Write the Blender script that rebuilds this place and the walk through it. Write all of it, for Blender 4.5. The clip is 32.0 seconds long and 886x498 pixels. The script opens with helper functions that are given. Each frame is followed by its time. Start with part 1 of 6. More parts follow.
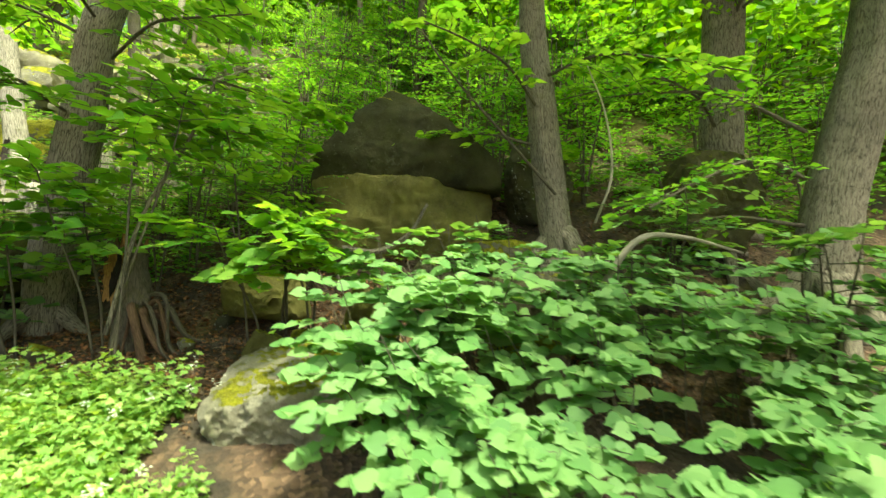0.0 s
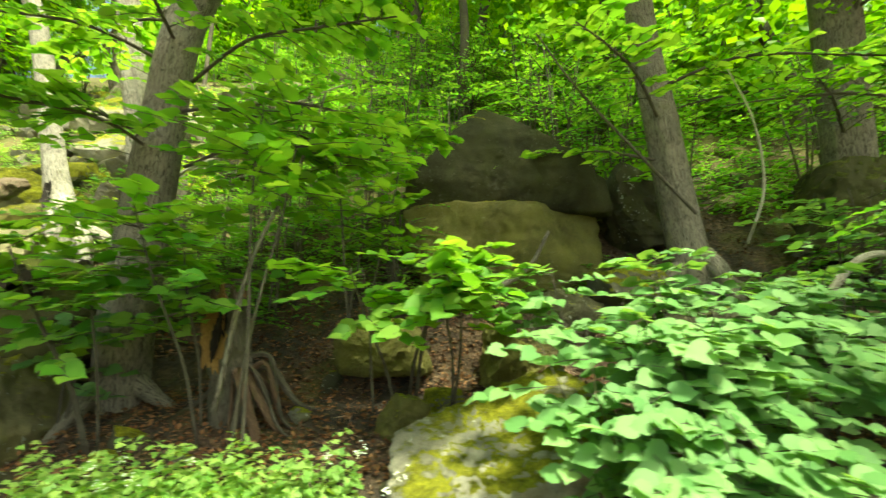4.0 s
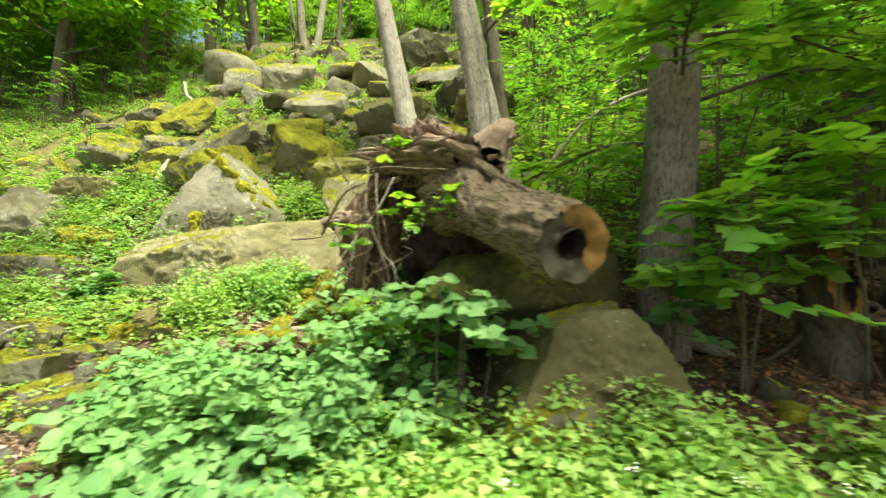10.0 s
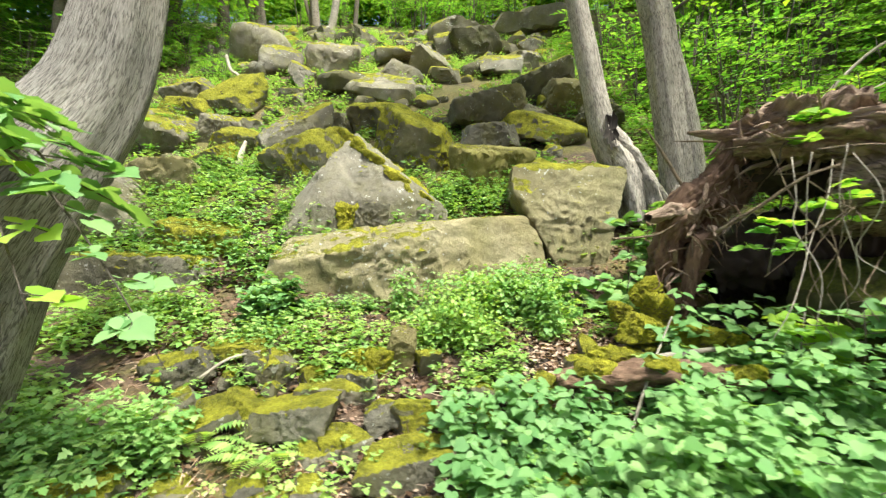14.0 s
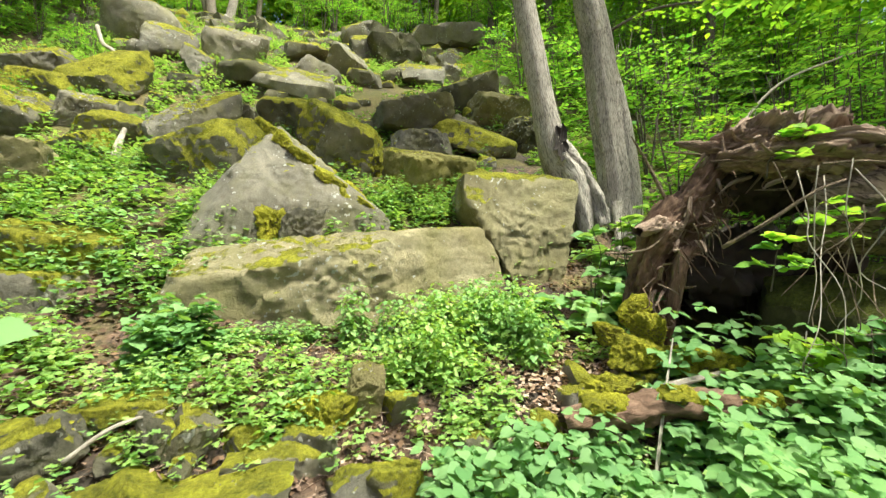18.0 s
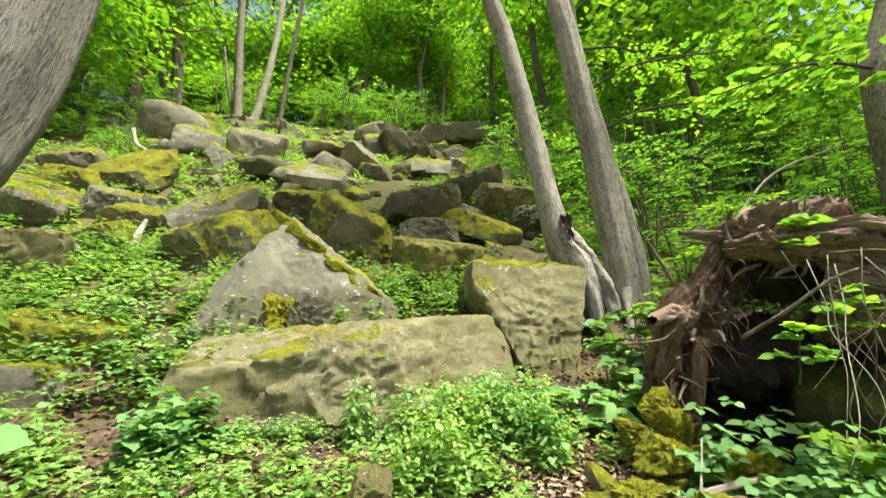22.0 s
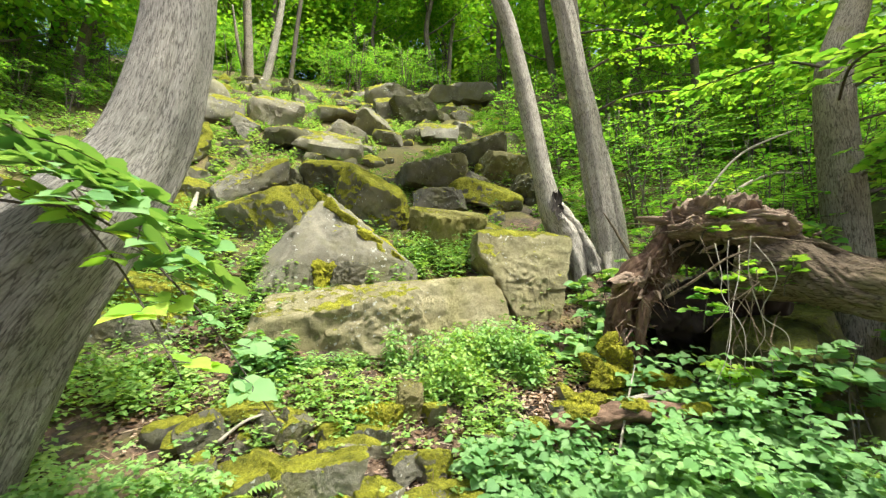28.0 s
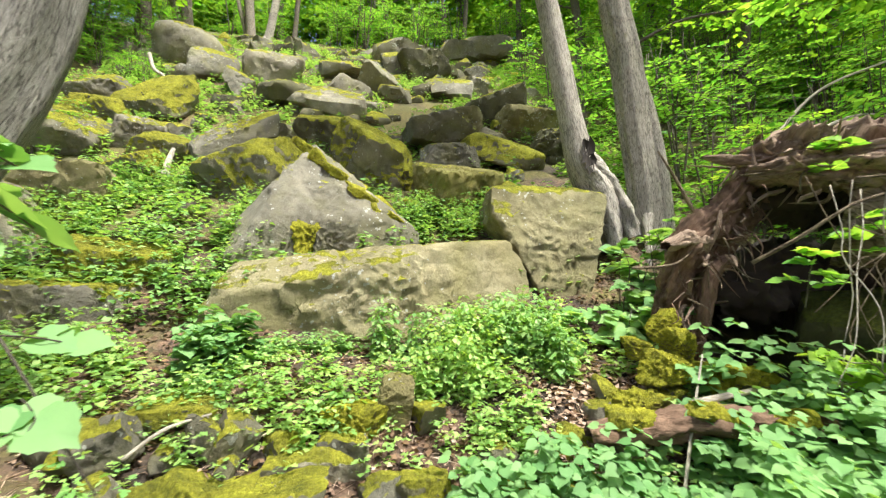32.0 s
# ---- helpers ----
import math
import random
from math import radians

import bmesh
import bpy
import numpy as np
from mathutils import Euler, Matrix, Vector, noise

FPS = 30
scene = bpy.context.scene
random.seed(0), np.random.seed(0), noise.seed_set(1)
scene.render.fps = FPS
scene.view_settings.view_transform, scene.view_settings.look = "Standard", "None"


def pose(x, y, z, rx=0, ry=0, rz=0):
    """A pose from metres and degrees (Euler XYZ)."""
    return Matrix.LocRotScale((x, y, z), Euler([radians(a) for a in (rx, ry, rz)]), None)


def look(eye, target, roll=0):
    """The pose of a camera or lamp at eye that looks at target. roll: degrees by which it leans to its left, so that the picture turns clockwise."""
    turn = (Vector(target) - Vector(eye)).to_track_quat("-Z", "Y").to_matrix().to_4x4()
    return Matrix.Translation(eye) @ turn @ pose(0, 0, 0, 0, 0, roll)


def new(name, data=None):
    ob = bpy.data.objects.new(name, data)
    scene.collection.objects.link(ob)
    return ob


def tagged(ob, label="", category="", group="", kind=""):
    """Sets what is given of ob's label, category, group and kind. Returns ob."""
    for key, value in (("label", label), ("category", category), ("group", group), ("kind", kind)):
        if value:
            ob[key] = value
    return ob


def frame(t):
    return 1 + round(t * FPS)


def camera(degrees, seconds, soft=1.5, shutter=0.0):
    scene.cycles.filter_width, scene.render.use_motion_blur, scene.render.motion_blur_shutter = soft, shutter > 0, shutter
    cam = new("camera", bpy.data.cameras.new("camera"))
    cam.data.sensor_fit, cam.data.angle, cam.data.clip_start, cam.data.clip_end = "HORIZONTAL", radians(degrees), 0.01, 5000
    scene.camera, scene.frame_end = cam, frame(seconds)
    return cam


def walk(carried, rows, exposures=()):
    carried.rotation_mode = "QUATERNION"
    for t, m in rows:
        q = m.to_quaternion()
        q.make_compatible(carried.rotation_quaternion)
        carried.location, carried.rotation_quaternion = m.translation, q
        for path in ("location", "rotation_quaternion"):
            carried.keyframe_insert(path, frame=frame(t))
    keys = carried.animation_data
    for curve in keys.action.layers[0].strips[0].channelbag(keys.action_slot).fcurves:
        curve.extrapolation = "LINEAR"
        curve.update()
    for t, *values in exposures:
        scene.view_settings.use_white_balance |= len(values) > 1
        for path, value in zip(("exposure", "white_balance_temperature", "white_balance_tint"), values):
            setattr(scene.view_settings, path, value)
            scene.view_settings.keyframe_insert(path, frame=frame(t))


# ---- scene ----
cam = camera(92.6, 32.0, soft=1.3, shutter=0.75)
PATH = [
    (0, (1.719, -0.582, 1.446), (1.71, 1.416, 1.536), 2.7),
    (0.5, (1.469, -0.414, 1.481), (1.497, 1.581, 1.613), 2.6),
    (1, (1.321, -0.217, 1.505), (1.382, 1.778, 1.636), 2.5),
    (1.5, (1.168, -0.165, 1.505), (1.245, 1.829, 1.641), 2.5),
    (2, (1.069, -0.1, 1.524), (1.179, 1.892, 1.667), 2.4),
    (2.5, (0.967, -0.008, 1.524), (1.132, 1.977, 1.706), 2.3),
    (4.5, (0.117, 0.036, 1.519), (0.095, 2.022, 1.755), -0.7),
    (5, (-0.256, 0.076, 1.463), (-0.294, 2.059, 1.719), -0.6),
    (5.5, (-0.632, 0.008, 1.455), (-0.701, 1.99, 1.712), -0.7),
    (6, (-1.016, -0.002, 1.412), (-1.088, 1.983, 1.649), -0.3),
    (6.5, (-1.348, -0.082, 1.393), (-1.45, 1.904, 1.609), -0.2),
    (7, (-1.708, -0.162, 1.423), (-1.831, 1.827, 1.593), -0.7),
    (7.5, (-1.951, -0.096, 1.387), (-2.082, 1.897, 1.489), -0.4),
    (8, (-2.248, -0.027, 1.391), (-2.381, 1.968, 1.449), -0.2),
    (8.5, (-2.605, -0.064, 1.398), (-2.735, 1.931, 1.442), -0.0),
    (9, (-2.991, -0.019, 1.39), (-3.131, 1.975, 1.431), -0.1),
    (9.5, (-3.32, 0.116, 1.407), (-3.481, 2.109, 1.449), 0.0),
    (10, (-3.716, 0.159, 1.406), (-3.879, 2.151, 1.447), -0.1),
    (10.5, (-4.104, 0.191, 1.411), (-4.266, 2.184, 1.448), -0.1),
    (11, (-4.482, 0.337, 1.399), (-4.654, 2.329, 1.436), -0.1),
    (11.5, (-4.878, 0.404, 1.387), (-5.044, 2.397, 1.433), -0.0),
    (12, (-5.169, 0.424, 1.416), (-5.324, 2.418, 1.458), -0.3),
    (12.5, (-5.492, 0.558, 1.419), (-5.617, 2.553, 1.459), -0.1),
    (13, (-5.76, 0.683, 1.424), (-5.847, 2.681, 1.465), -0.1),
    (13.5, (-6.138, 0.756, 1.435), (-6.161, 2.756, 1.476), 0.1),
    (15.5, (-6.886, 1.225, 1.422), (-6.54, 3.194, 1.456), 0.0),
    (16, (-6.844, 1.305, 1.43), (-6.405, 3.256, 1.466), 0.1),
    (16.5, (-6.863, 1.348, 1.446), (-6.375, 3.287, 1.482), 0.2),
    (17, (-6.939, 1.374, 1.449), (-6.431, 3.308, 1.489), 0.2),
    (17.5, (-6.911, 1.397, 1.45), (-6.394, 3.329, 1.501), 0.2),
    (18, (-6.858, 1.428, 1.452), (-6.341, 3.357, 1.558), 0.1),
    (18.5, (-6.853, 1.436, 1.46), (-6.337, 3.362, 1.621), 0.1),
    (19, (-6.863, 1.446, 1.464), (-6.353, 3.368, 1.672), 0.1),
    (19.5, (-6.874, 1.465, 1.474), (-6.369, 3.383, 1.732), 0.1),
    (20, (-6.888, 1.463, 1.485), (-6.388, 3.377, 1.779), 0.1),
    (20.5, (-6.884, 1.461, 1.481), (-6.39, 3.37, 1.817), 0.0),
    (21, (-6.882, 1.445, 1.473), (-6.393, 3.346, 1.859), 0.0),
    (21.5, (-6.875, 1.439, 1.473), (-6.395, 3.328, 1.918), 0.0),
    (22, (-6.879, 1.431, 1.483), (-6.406, 3.309, 1.98), 0.0),
    (22.5, (-6.886, 1.423, 1.491), (-6.422, 3.287, 2.05), 0.0),
    (23, (-6.899, 1.422, 1.497), (-6.442, 3.268, 2.116), -0.0),
    (23.5, (-6.908, 1.434, 1.495), (-6.458, 3.27, 2.148), 0.1),
    (24, (-6.958, 1.376, 1.479), (-6.512, 3.231, 2.08), 0.3),
    (24.5, (-7.008, 1.326, 1.465), (-6.556, 3.207, 1.974), 0.2),
    (25, (-6.972, 1.218, 1.472), (-6.519, 3.114, 1.921), 0.3),
    (25.5, (-6.955, 1.105, 1.472), (-6.502, 3.012, 1.871), 0.3),
    (26, (-6.991, 1.017, 1.479), (-6.542, 2.937, 1.816), 0.4),
    (26.5, (-7.078, 0.909, 1.484), (-6.632, 2.835, 1.784), 0.4),
    (28.5, (-7.211, 0.452, 1.501), (-6.749, 2.381, 1.757), 0.2),
    (29, (-7.266, 0.403, 1.495), (-6.826, 2.342, 1.706), 0.3),
    (29.5, (-7.271, 0.426, 1.487), (-6.864, 2.375, 1.672), 0.4),
    (30, (-7.175, 0.57, 1.471), (-6.788, 2.525, 1.639), 0.5),
    (30.5, (-7.109, 0.803, 1.456), (-6.723, 2.759, 1.618), 0.4),
    (31, (-7.081, 1.004, 1.489), (-6.681, 2.958, 1.638), 0.2),
    (31.5, (-6.936, 1.195, 1.483), (-6.543, 3.151, 1.632), 0.3),
    (32, (-6.867, 1.341, 1.476), (-6.485, 3.299, 1.628), 0.3),
]
EXPOSURES = [(0.0, 1.66, 7000, -17), (5.0, 1.86, 7100, -20), (9.5, 1.5, 6800, -10), (13.0, 1.42, 5950, 5), (22.5, 1.28, 6150, 0), (32.0, 1.42, 5900, 8)]
walk(cam, [(t, look(eye, target, roll)) for t, eye, target, roll in PATH], EXPOSURES)

# ---- light ----
world = bpy.data.worlds.new("sky")
scene.world = world
world.use_nodes = True
_n = world.node_tree.nodes
_sky = _n.new("ShaderNodeTexSky")
_sky.sky_type = "NISHITA"
_sky.sun_disc = False
_sky.sun_elevation, _sky.sun_rotation = radians(67.5), radians(140)
_sky.air_density, _sky.dust_density, _sky.ozone_density = 1.0, 8.0, 0.4
_n["Background"].inputs["Strength"].default_value = 0.097
world.node_tree.links.new(_sky.outputs[0], _n["Background"].inputs[0])
_sun = bpy.data.lights.new("sun", "SUN")
_sun.energy, _sun.angle, _sun.color = 3.5, radians(9), (1.0, 0.94, 0.82)
sun = new("sun", _sun)
sun.matrix_world = look((10, -12, 38), (0, 0, 0))


# ---- materials ----
def mat(name):
    m = bpy.data.materials.new(name)
    m.use_nodes = True
    nt = m.node_tree
    return m, nt, nt.nodes["Principled BSDF"], nt.nodes["Material Output"]


def node(nt, kind, links=(), **values):
    """A node with its input values (by name) and links (input name -> socket)."""
    n = nt.nodes.new(kind)
    for k, v in values.items():
        k = k.replace("_", " ")
        if k in n.inputs:
            n.inputs[k].default_value = v
    for k, s in links:
        nt.links.new(s, n.inputs[k])
    return n


def ramp(nt, fac, stops, hard=False):
    n = nt.nodes.new("ShaderNodeValToRGB")
    el = n.color_ramp.elements
    while len(el) < len(stops):
        el.new(0.5)
    for e, (p, c) in zip(el, stops):
        e.position, e.color = p, (*c, 1) if len(c) == 3 else c
    if hard:
        n.color_ramp.interpolation = "CONSTANT"
    nt.links.new(fac, n.inputs[0])
    return n.outputs[0]


def mixc(nt, fac, a, b, mode="MIX"):
    n = nt.nodes.new("ShaderNodeMix")
    n.data_type, n.blend_type = "RGBA", mode
    for slot, v in ((0, fac), (6, a), (7, b)):
        if isinstance(v, (int, float)):
            n.inputs[slot].default_value = v
        elif isinstance(v, tuple):
            n.inputs[slot].default_value = (*v, 1)
        else:
            nt.links.new(v, n.inputs[slot])
    return n.outputs[2]


def mathn(nt, op, a, b):
    n = nt.nodes.new("ShaderNodeMath")
    n.operation = op
    for i, v in enumerate((a, b)):
        if isinstance(v, (int, float)):
            n.inputs[i].default_value = v
        else:
            nt.links.new(v, n.inputs[i])
    return n.outputs[0]


def noise_tex(nt, vec, scale, detail=5.0, rough=0.6):
    n = node(nt, "ShaderNodeTexNoise", [("Vector", vec)], Scale=scale, Detail=detail, Roughness=rough)
    return n.outputs[0]


def bump(nt, height, strength, dist, bsdf, under=None):
    n = node(nt, "ShaderNodeBump", [("Height", height)], Strength=strength, Distance=dist)
    if under:
        nt.links.new(under, n.inputs["Normal"])
    nt.links.new(n.outputs[0], bsdf.inputs["Normal"])
    return n.outputs[0]


def world_pos(nt):
    return node(nt, "ShaderNodeNewGeometry").outputs["Position"]


def stone_material(name, dark, mid, light, moss=0.5, moss_tone=((0.125, 0.128, 0.014), (0.41, 0.4, 0.034)), lichen=1.0):
    """Sandstone with broad stains, fine grain, clustered pale lichen and carpets of moss on what faces up."""
    m, nt, b, _ = mat(name)
    p = world_pos(nt)
    big = noise_tex(nt, p, 0.9, 6, 0.6)
    grain = noise_tex(nt, p, 70, 5, 0.65)
    stain = noise_tex(nt, p, 4.2, 7, 0.62)
    col = ramp(nt, big, [(0.3, dark), (0.5, mid), (0.68, light)])
    col = mixc(nt, 0.5, col, ramp(nt, stain, [(0.32, (0.3, 0.29, 0.27)), (0.5, (0.52, 0.52, 0.5)), (0.68, (0.74, 0.72, 0.67))]), "OVERLAY")
    col = mixc(nt, 0.32, col, ramp(nt, grain, [(0.32, (0.25, 0.25, 0.23)), (0.7, (0.76, 0.74, 0.68))]), "OVERLAY")
    rnd = node(nt, "ShaderNodeObjectInfo").outputs["Random"]
    col = mixc(nt, 0.5, col, ramp(nt, rnd, [(0, (0.38, 0.38, 0.38)), (0.5, (0.5, 0.49, 0.46)), (1, (0.6, 0.57, 0.5))]), "OVERLAY")
    # dark weathering film, then green algae
    col = mixc(nt, ramp(nt, noise_tex(nt, p, 1.7, 8, 0.7), [(0.56, (0, 0, 0)), (0.68, (0.55, 0.55, 0.55))]), col, tuple(0.45 * c for c in dark))
    alg = noise_tex(nt, p, 2.6, 5, 0.6)
    col = mixc(nt, ramp(nt, alg, [(0.45, (0, 0, 0)), (0.7, (0.5, 0.5, 0.5))]), col, (min(0.2, 0.85 * light[0]), min(0.19, 0.88 * light[1]), min(0.06, 0.4 * light[2])))
    # lichen spots in clusters
    spot = mathn(nt, "ADD", noise_tex(nt, p, 26, 2, 0.4), mathn(nt, "MULTIPLY", noise_tex(nt, p, 2.3, 2, 0.5), 0.5))
    col = mixc(nt, ramp(nt, spot, [(0.965, (0, 0, 0)), (0.985, (0.8 * lichen,) * 3)]), col, (0.5, 0.5, 0.43))
    up = node(nt, "ShaderNodeSeparateXYZ", [("Vector", node(nt, "ShaderNodeNewGeometry").outputs["Normal"])]).outputs[2]
    patch = mathn(nt, "ADD", mathn(nt, "MULTIPLY", noise_tex(nt, p, 1.5, 4, 0.55), 0.72), mathn(nt, "MULTIPLY", noise_tex(nt, p, 11, 6, 0.7), 0.28))
    score = mathn(nt, "ADD", mathn(nt, "MULTIPLY", up, 0.42), patch)
    cut = 0.98 - 0.36 * moss
    fac = ramp(nt, score, [(cut - 0.012, (0, 0, 0)), (cut + 0.025, (1, 1, 1))])
    tuft = noise_tex(nt, p, 48, 5, 0.75)
    mcol = ramp(nt, noise_tex(nt, p, 6, 6, 0.75), [(0.32, moss_tone[0]), (0.66, moss_tone[1])])
    mcol = mixc(nt, 0.5, mcol, ramp(nt, tuft, [(0.35, (0.3, 0.3, 0.3)), (0.65, (0.7, 0.7, 0.7))]), "OVERLAY")
    col = mixc(nt, fac, col, mcol)
    nt.links.new(col, b.inputs["Base Color"])
    b.inputs["Roughness"].default_value = 0.9
    b.inputs["Specular IOR Level"].default_value = 0.2
    crag = noise_tex(nt, p, 10, 10, 0.78)
    u = bump(nt, stain, 0.5, 0.018, b)
    u = bump(nt, crag, 0.95, 0.055, b, u)
    u = bump(nt, grain, 0.5, 0.008, b, u)
    bump(nt, mathn(nt, "MULTIPLY", tuft, fac), 1.0, 0.045, b, u)
    return m


STONE = stone_material("sandstone", (0.1, 0.095, 0.075), (0.19, 0.18, 0.145), (0.29, 0.275, 0.23), 1.0)
STONE_WARM = stone_material("sandstone_warm", (0.125, 0.11, 0.05), (0.22, 0.197, 0.1), (0.31, 0.28, 0.17), 0.3)
STONE_CAP = stone_material("moss_capped_sandstone", (0.175, 0.152, 0.078), (0.29, 0.26, 0.145), (0.39, 0.352, 0.23), 0.66)
STONE_SLAB = stone_material("slab_sandstone", (0.17, 0.15, 0.075), (0.285, 0.253, 0.142), (0.38, 0.345, 0.23), 0.42)
STONE_STEP = stone_material("step_sandstone", (0.17, 0.157, 0.12), (0.28, 0.263, 0.204), (0.38, 0.357, 0.29), 0.72)
# Darker copy of the sandstone, with shade worked into its colours.
STONE_SHADED = stone_material("sandstone_shaded", (0.05, 0.047, 0.03), (0.1, 0.095, 0.062), (0.16, 0.15, 0.1), 0.4)
# Greenish-black: the canopy shade over the huge boulder is in these colours.
STONE_CANOPY_SHADE = stone_material("canopy_shade_sandstone", (0.025, 0.026, 0.014), (0.05, 0.05, 0.027), (0.085, 0.083, 0.045), 0.3, lichen=0.1)
STONE_LICHEN = stone_material("lichened_sandstone", (0.13, 0.12, 0.095), (0.21, 0.2, 0.165), (0.29, 0.275, 0.23), 0.3)
# Brighter copy of pale sandstone; the sunlight on the slab is in its colours.
STONE_SUNLIT = stone_material("sunlit_pale_sandstone", (0.25, 0.23, 0.18), (0.4, 0.375, 0.3), (0.52, 0.49, 0.41), 0.36)
STONE_MOSS = stone_material("mossy_sandstone", (0.1, 0.094, 0.066), (0.19, 0.18, 0.13), (0.29, 0.275, 0.215), 1.5)
STONE_GREY = stone_material("grey_sandstone", (0.105, 0.098, 0.078), (0.185, 0.175, 0.143), (0.27, 0.255, 0.213), 0.62)
STONE_BARE = stone_material("pale_sandstone", (0.14, 0.128, 0.1), (0.235, 0.218, 0.175), (0.32, 0.3, 0.25), 0.45)
STONE_OLIVE = stone_material("algae_sandstone", (0.1, 0.094, 0.033), (0.18, 0.168, 0.057), (0.255, 0.235, 0.095), 0.3, lichen=0.1)
# Stone and moss both darkened: the shade under the log is in their colours.
STONE_DEEP_SHADE = stone_material("deep_shade_mossy_sandstone", (0.045, 0.044, 0.02), (0.085, 0.082, 0.036), (0.13, 0.125, 0.055), 0.75, ((0.05, 0.06, 0.01), (0.17, 0.18, 0.03)), lichen=0.1)
MOSSY = stone_material("moss_cushion", (0.12, 0.11, 0.05), (0.2, 0.18, 0.07), (0.26, 0.23, 0.1), 2.0, ((0.15, 0.15, 0.015), (0.48, 0.46, 0.03)))


def bark_material(name, dark, light, moss=0.0, furrow=1.0, plates=0.15):
    """Wood or bark: long fibrous ridges along the limb; plates: how strongly dark fissures part it into flakes."""
    m, nt, b, _ = mat(name)
    uv = node(nt, "ShaderNodeUVMap").outputs[0]
    mp = node(nt, "ShaderNodeMapping", [("Vector", uv)])
    mp.inputs["Scale"].default_value = (40, 9.0, 1)
    ridge = node(nt, "ShaderNodeTexNoise", [("Vector", mp.outputs[0])], Scale=1.5, Detail=8, Roughness=0.7, Distortion=0.6).outputs[0]
    p = world_pos(nt)
    big = noise_tex(nt, p, 2.2, 5, 0.6)
    mq = node(nt, "ShaderNodeMapping", [("Vector", uv)])
    mq.inputs["Scale"].default_value = (30, 6.5, 1)
    net = node(nt, "ShaderNodeTexNoise", [("Vector", mq.outputs[0])], Scale=1.0, Detail=3, Roughness=0.5, Distortion=0.35).outputs[0]
    split = nt.nodes.new("ShaderNodeMath")
    split.operation = "ABSOLUTE"
    nt.links.new(mathn(nt, "SUBTRACT", net, 0.5), split.inputs[0])
    rag = mathn(nt, "ADD", split.outputs[0], mathn(nt, "MULTIPLY", mathn(nt, "SUBTRACT", ridge, 0.5), 0.12))
    groove = ramp(nt, rag, [(0.005, (1, 1, 1)), (0.05, (0, 0, 0))])
    col = ramp(nt, ridge, [(0.3, tuple(0.7 * a + 0.3 * c for a, c in zip(dark, light))), (0.5, tuple(0.4 * a + 0.6 * c for a, c in zip(dark, light))), (0.7, light)])
    col = mixc(nt, mathn(nt, "MULTIPLY", groove, plates), col, tuple(0.55 * a for a in dark))
    col = mixc(nt, 0.5, col, ramp(nt, big, [(0.3, (0.3, 0.3, 0.28)), (0.7, (0.75, 0.73, 0.68))]), "OVERLAY")
    if moss:
        col = mixc(nt, ramp(nt, noise_tex(nt, p, 3.1, 6, 0.7), [(0.62 - 0.2 * moss, (0, 0, 0)), (0.75, (0.75, 0.75, 0.75))]), col, (0.14, 0.14, 0.035))
    nt.links.new(col, b.inputs["Base Color"])
    b.inputs["Roughness"].default_value = 0.92
    b.inputs["Specular IOR Level"].default_value = 0.15
    u = bump(nt, ridge, 1.0, 0.02 * furrow, b)
    u = bump(nt, groove, -min(1.0, 1.6 * plates), 0.03 * furrow, b, u)
    bump(nt, noise_tex(nt, p, 60, 4, 0.7), 0.6 * min(1.0, 1.2 * plates), 0.012, b, u)
    return m


BARK = bark_material("grey_bark", (0.095, 0.08, 0.06), (0.4, 0.35, 0.285), 0.15, plates=0.75)
BARK_OLD = bark_material("old_bark", (0.085, 0.075, 0.062), (0.5, 0.47, 0.42), 0.15, 1.6, plates=0.68)
BARK_PALE = bark_material("pale_bark", (0.12, 0.105, 0.085), (0.56, 0.51, 0.44), 0.1, 0.9, 0.6)
BARK_DARK = bark_material("dark_bark", (0.05, 0.042, 0.033), (0.19, 0.165, 0.13), 0.4, plates=0.4)
DEADWOOD = bark_material("dead_wood", (0.06, 0.043, 0.028), (0.36, 0.28, 0.19), 0.25, 1.6, 0.7)
ROTTEN = bark_material("rotten_wood", (0.04, 0.025, 0.016), (0.24, 0.155, 0.105), 0.0)
ORANGE_WOOD = bark_material("torn_wood", (0.1, 0.045, 0.018), (0.46, 0.27, 0.1))
DRY_STICK = bark_material("dry_stick", (0.24, 0.2, 0.15), (0.55, 0.5, 0.42))
TABLE_WOOD = bark_material("weathered_plank", (0.14, 0.12, 0.10), (0.36, 0.33, 0.29), 0.0, 0.3)


def leaf_material(name, a, c, clear=0.45, gloss=0.42):
    """Thin leaf: colour between a and c from leaf to leaf, light shining through."""
    m, nt, b, out = mat(name)
    rnd = node(nt, "ShaderNodeNewGeometry").outputs["Random Per Island"]
    col = ramp(nt, rnd, [(0, a), (0.6, tuple((p + q) / 2 for p, q in zip(a, c))), (1, c)])
    patch = noise_tex(nt, world_pos(nt), 1.1, 3, 0.5)
    col = mixc(nt, 0.5, col, ramp(nt, patch, [(0.35, (0.38, 0.4, 0.4)), (0.65, (0.62, 0.6, 0.5))]), "OVERLAY")
    nt.links.new(col, b.inputs["Base Color"])
    b.inputs["Roughness"].default_value = gloss
    b.inputs["Specular IOR Level"].default_value = 0.26
    bump(nt, noise_tex(nt, world_pos(nt), 70, 3, 0.5), 0.25, 0.004, b)
    tr = node(nt, "ShaderNodeBsdfTranslucent", [("Color", mixc(nt, 1.0, col, (1.5, 1.35, 0.5), "MULTIPLY"))])
    mx = node(nt, "ShaderNodeMixShader", [(1, b.outputs[0]), (2, tr.outputs[0])])
    mx.inputs[0].default_value = clear
    nt.links.new(mx.outputs[0], out.inputs["Surface"])
    return m


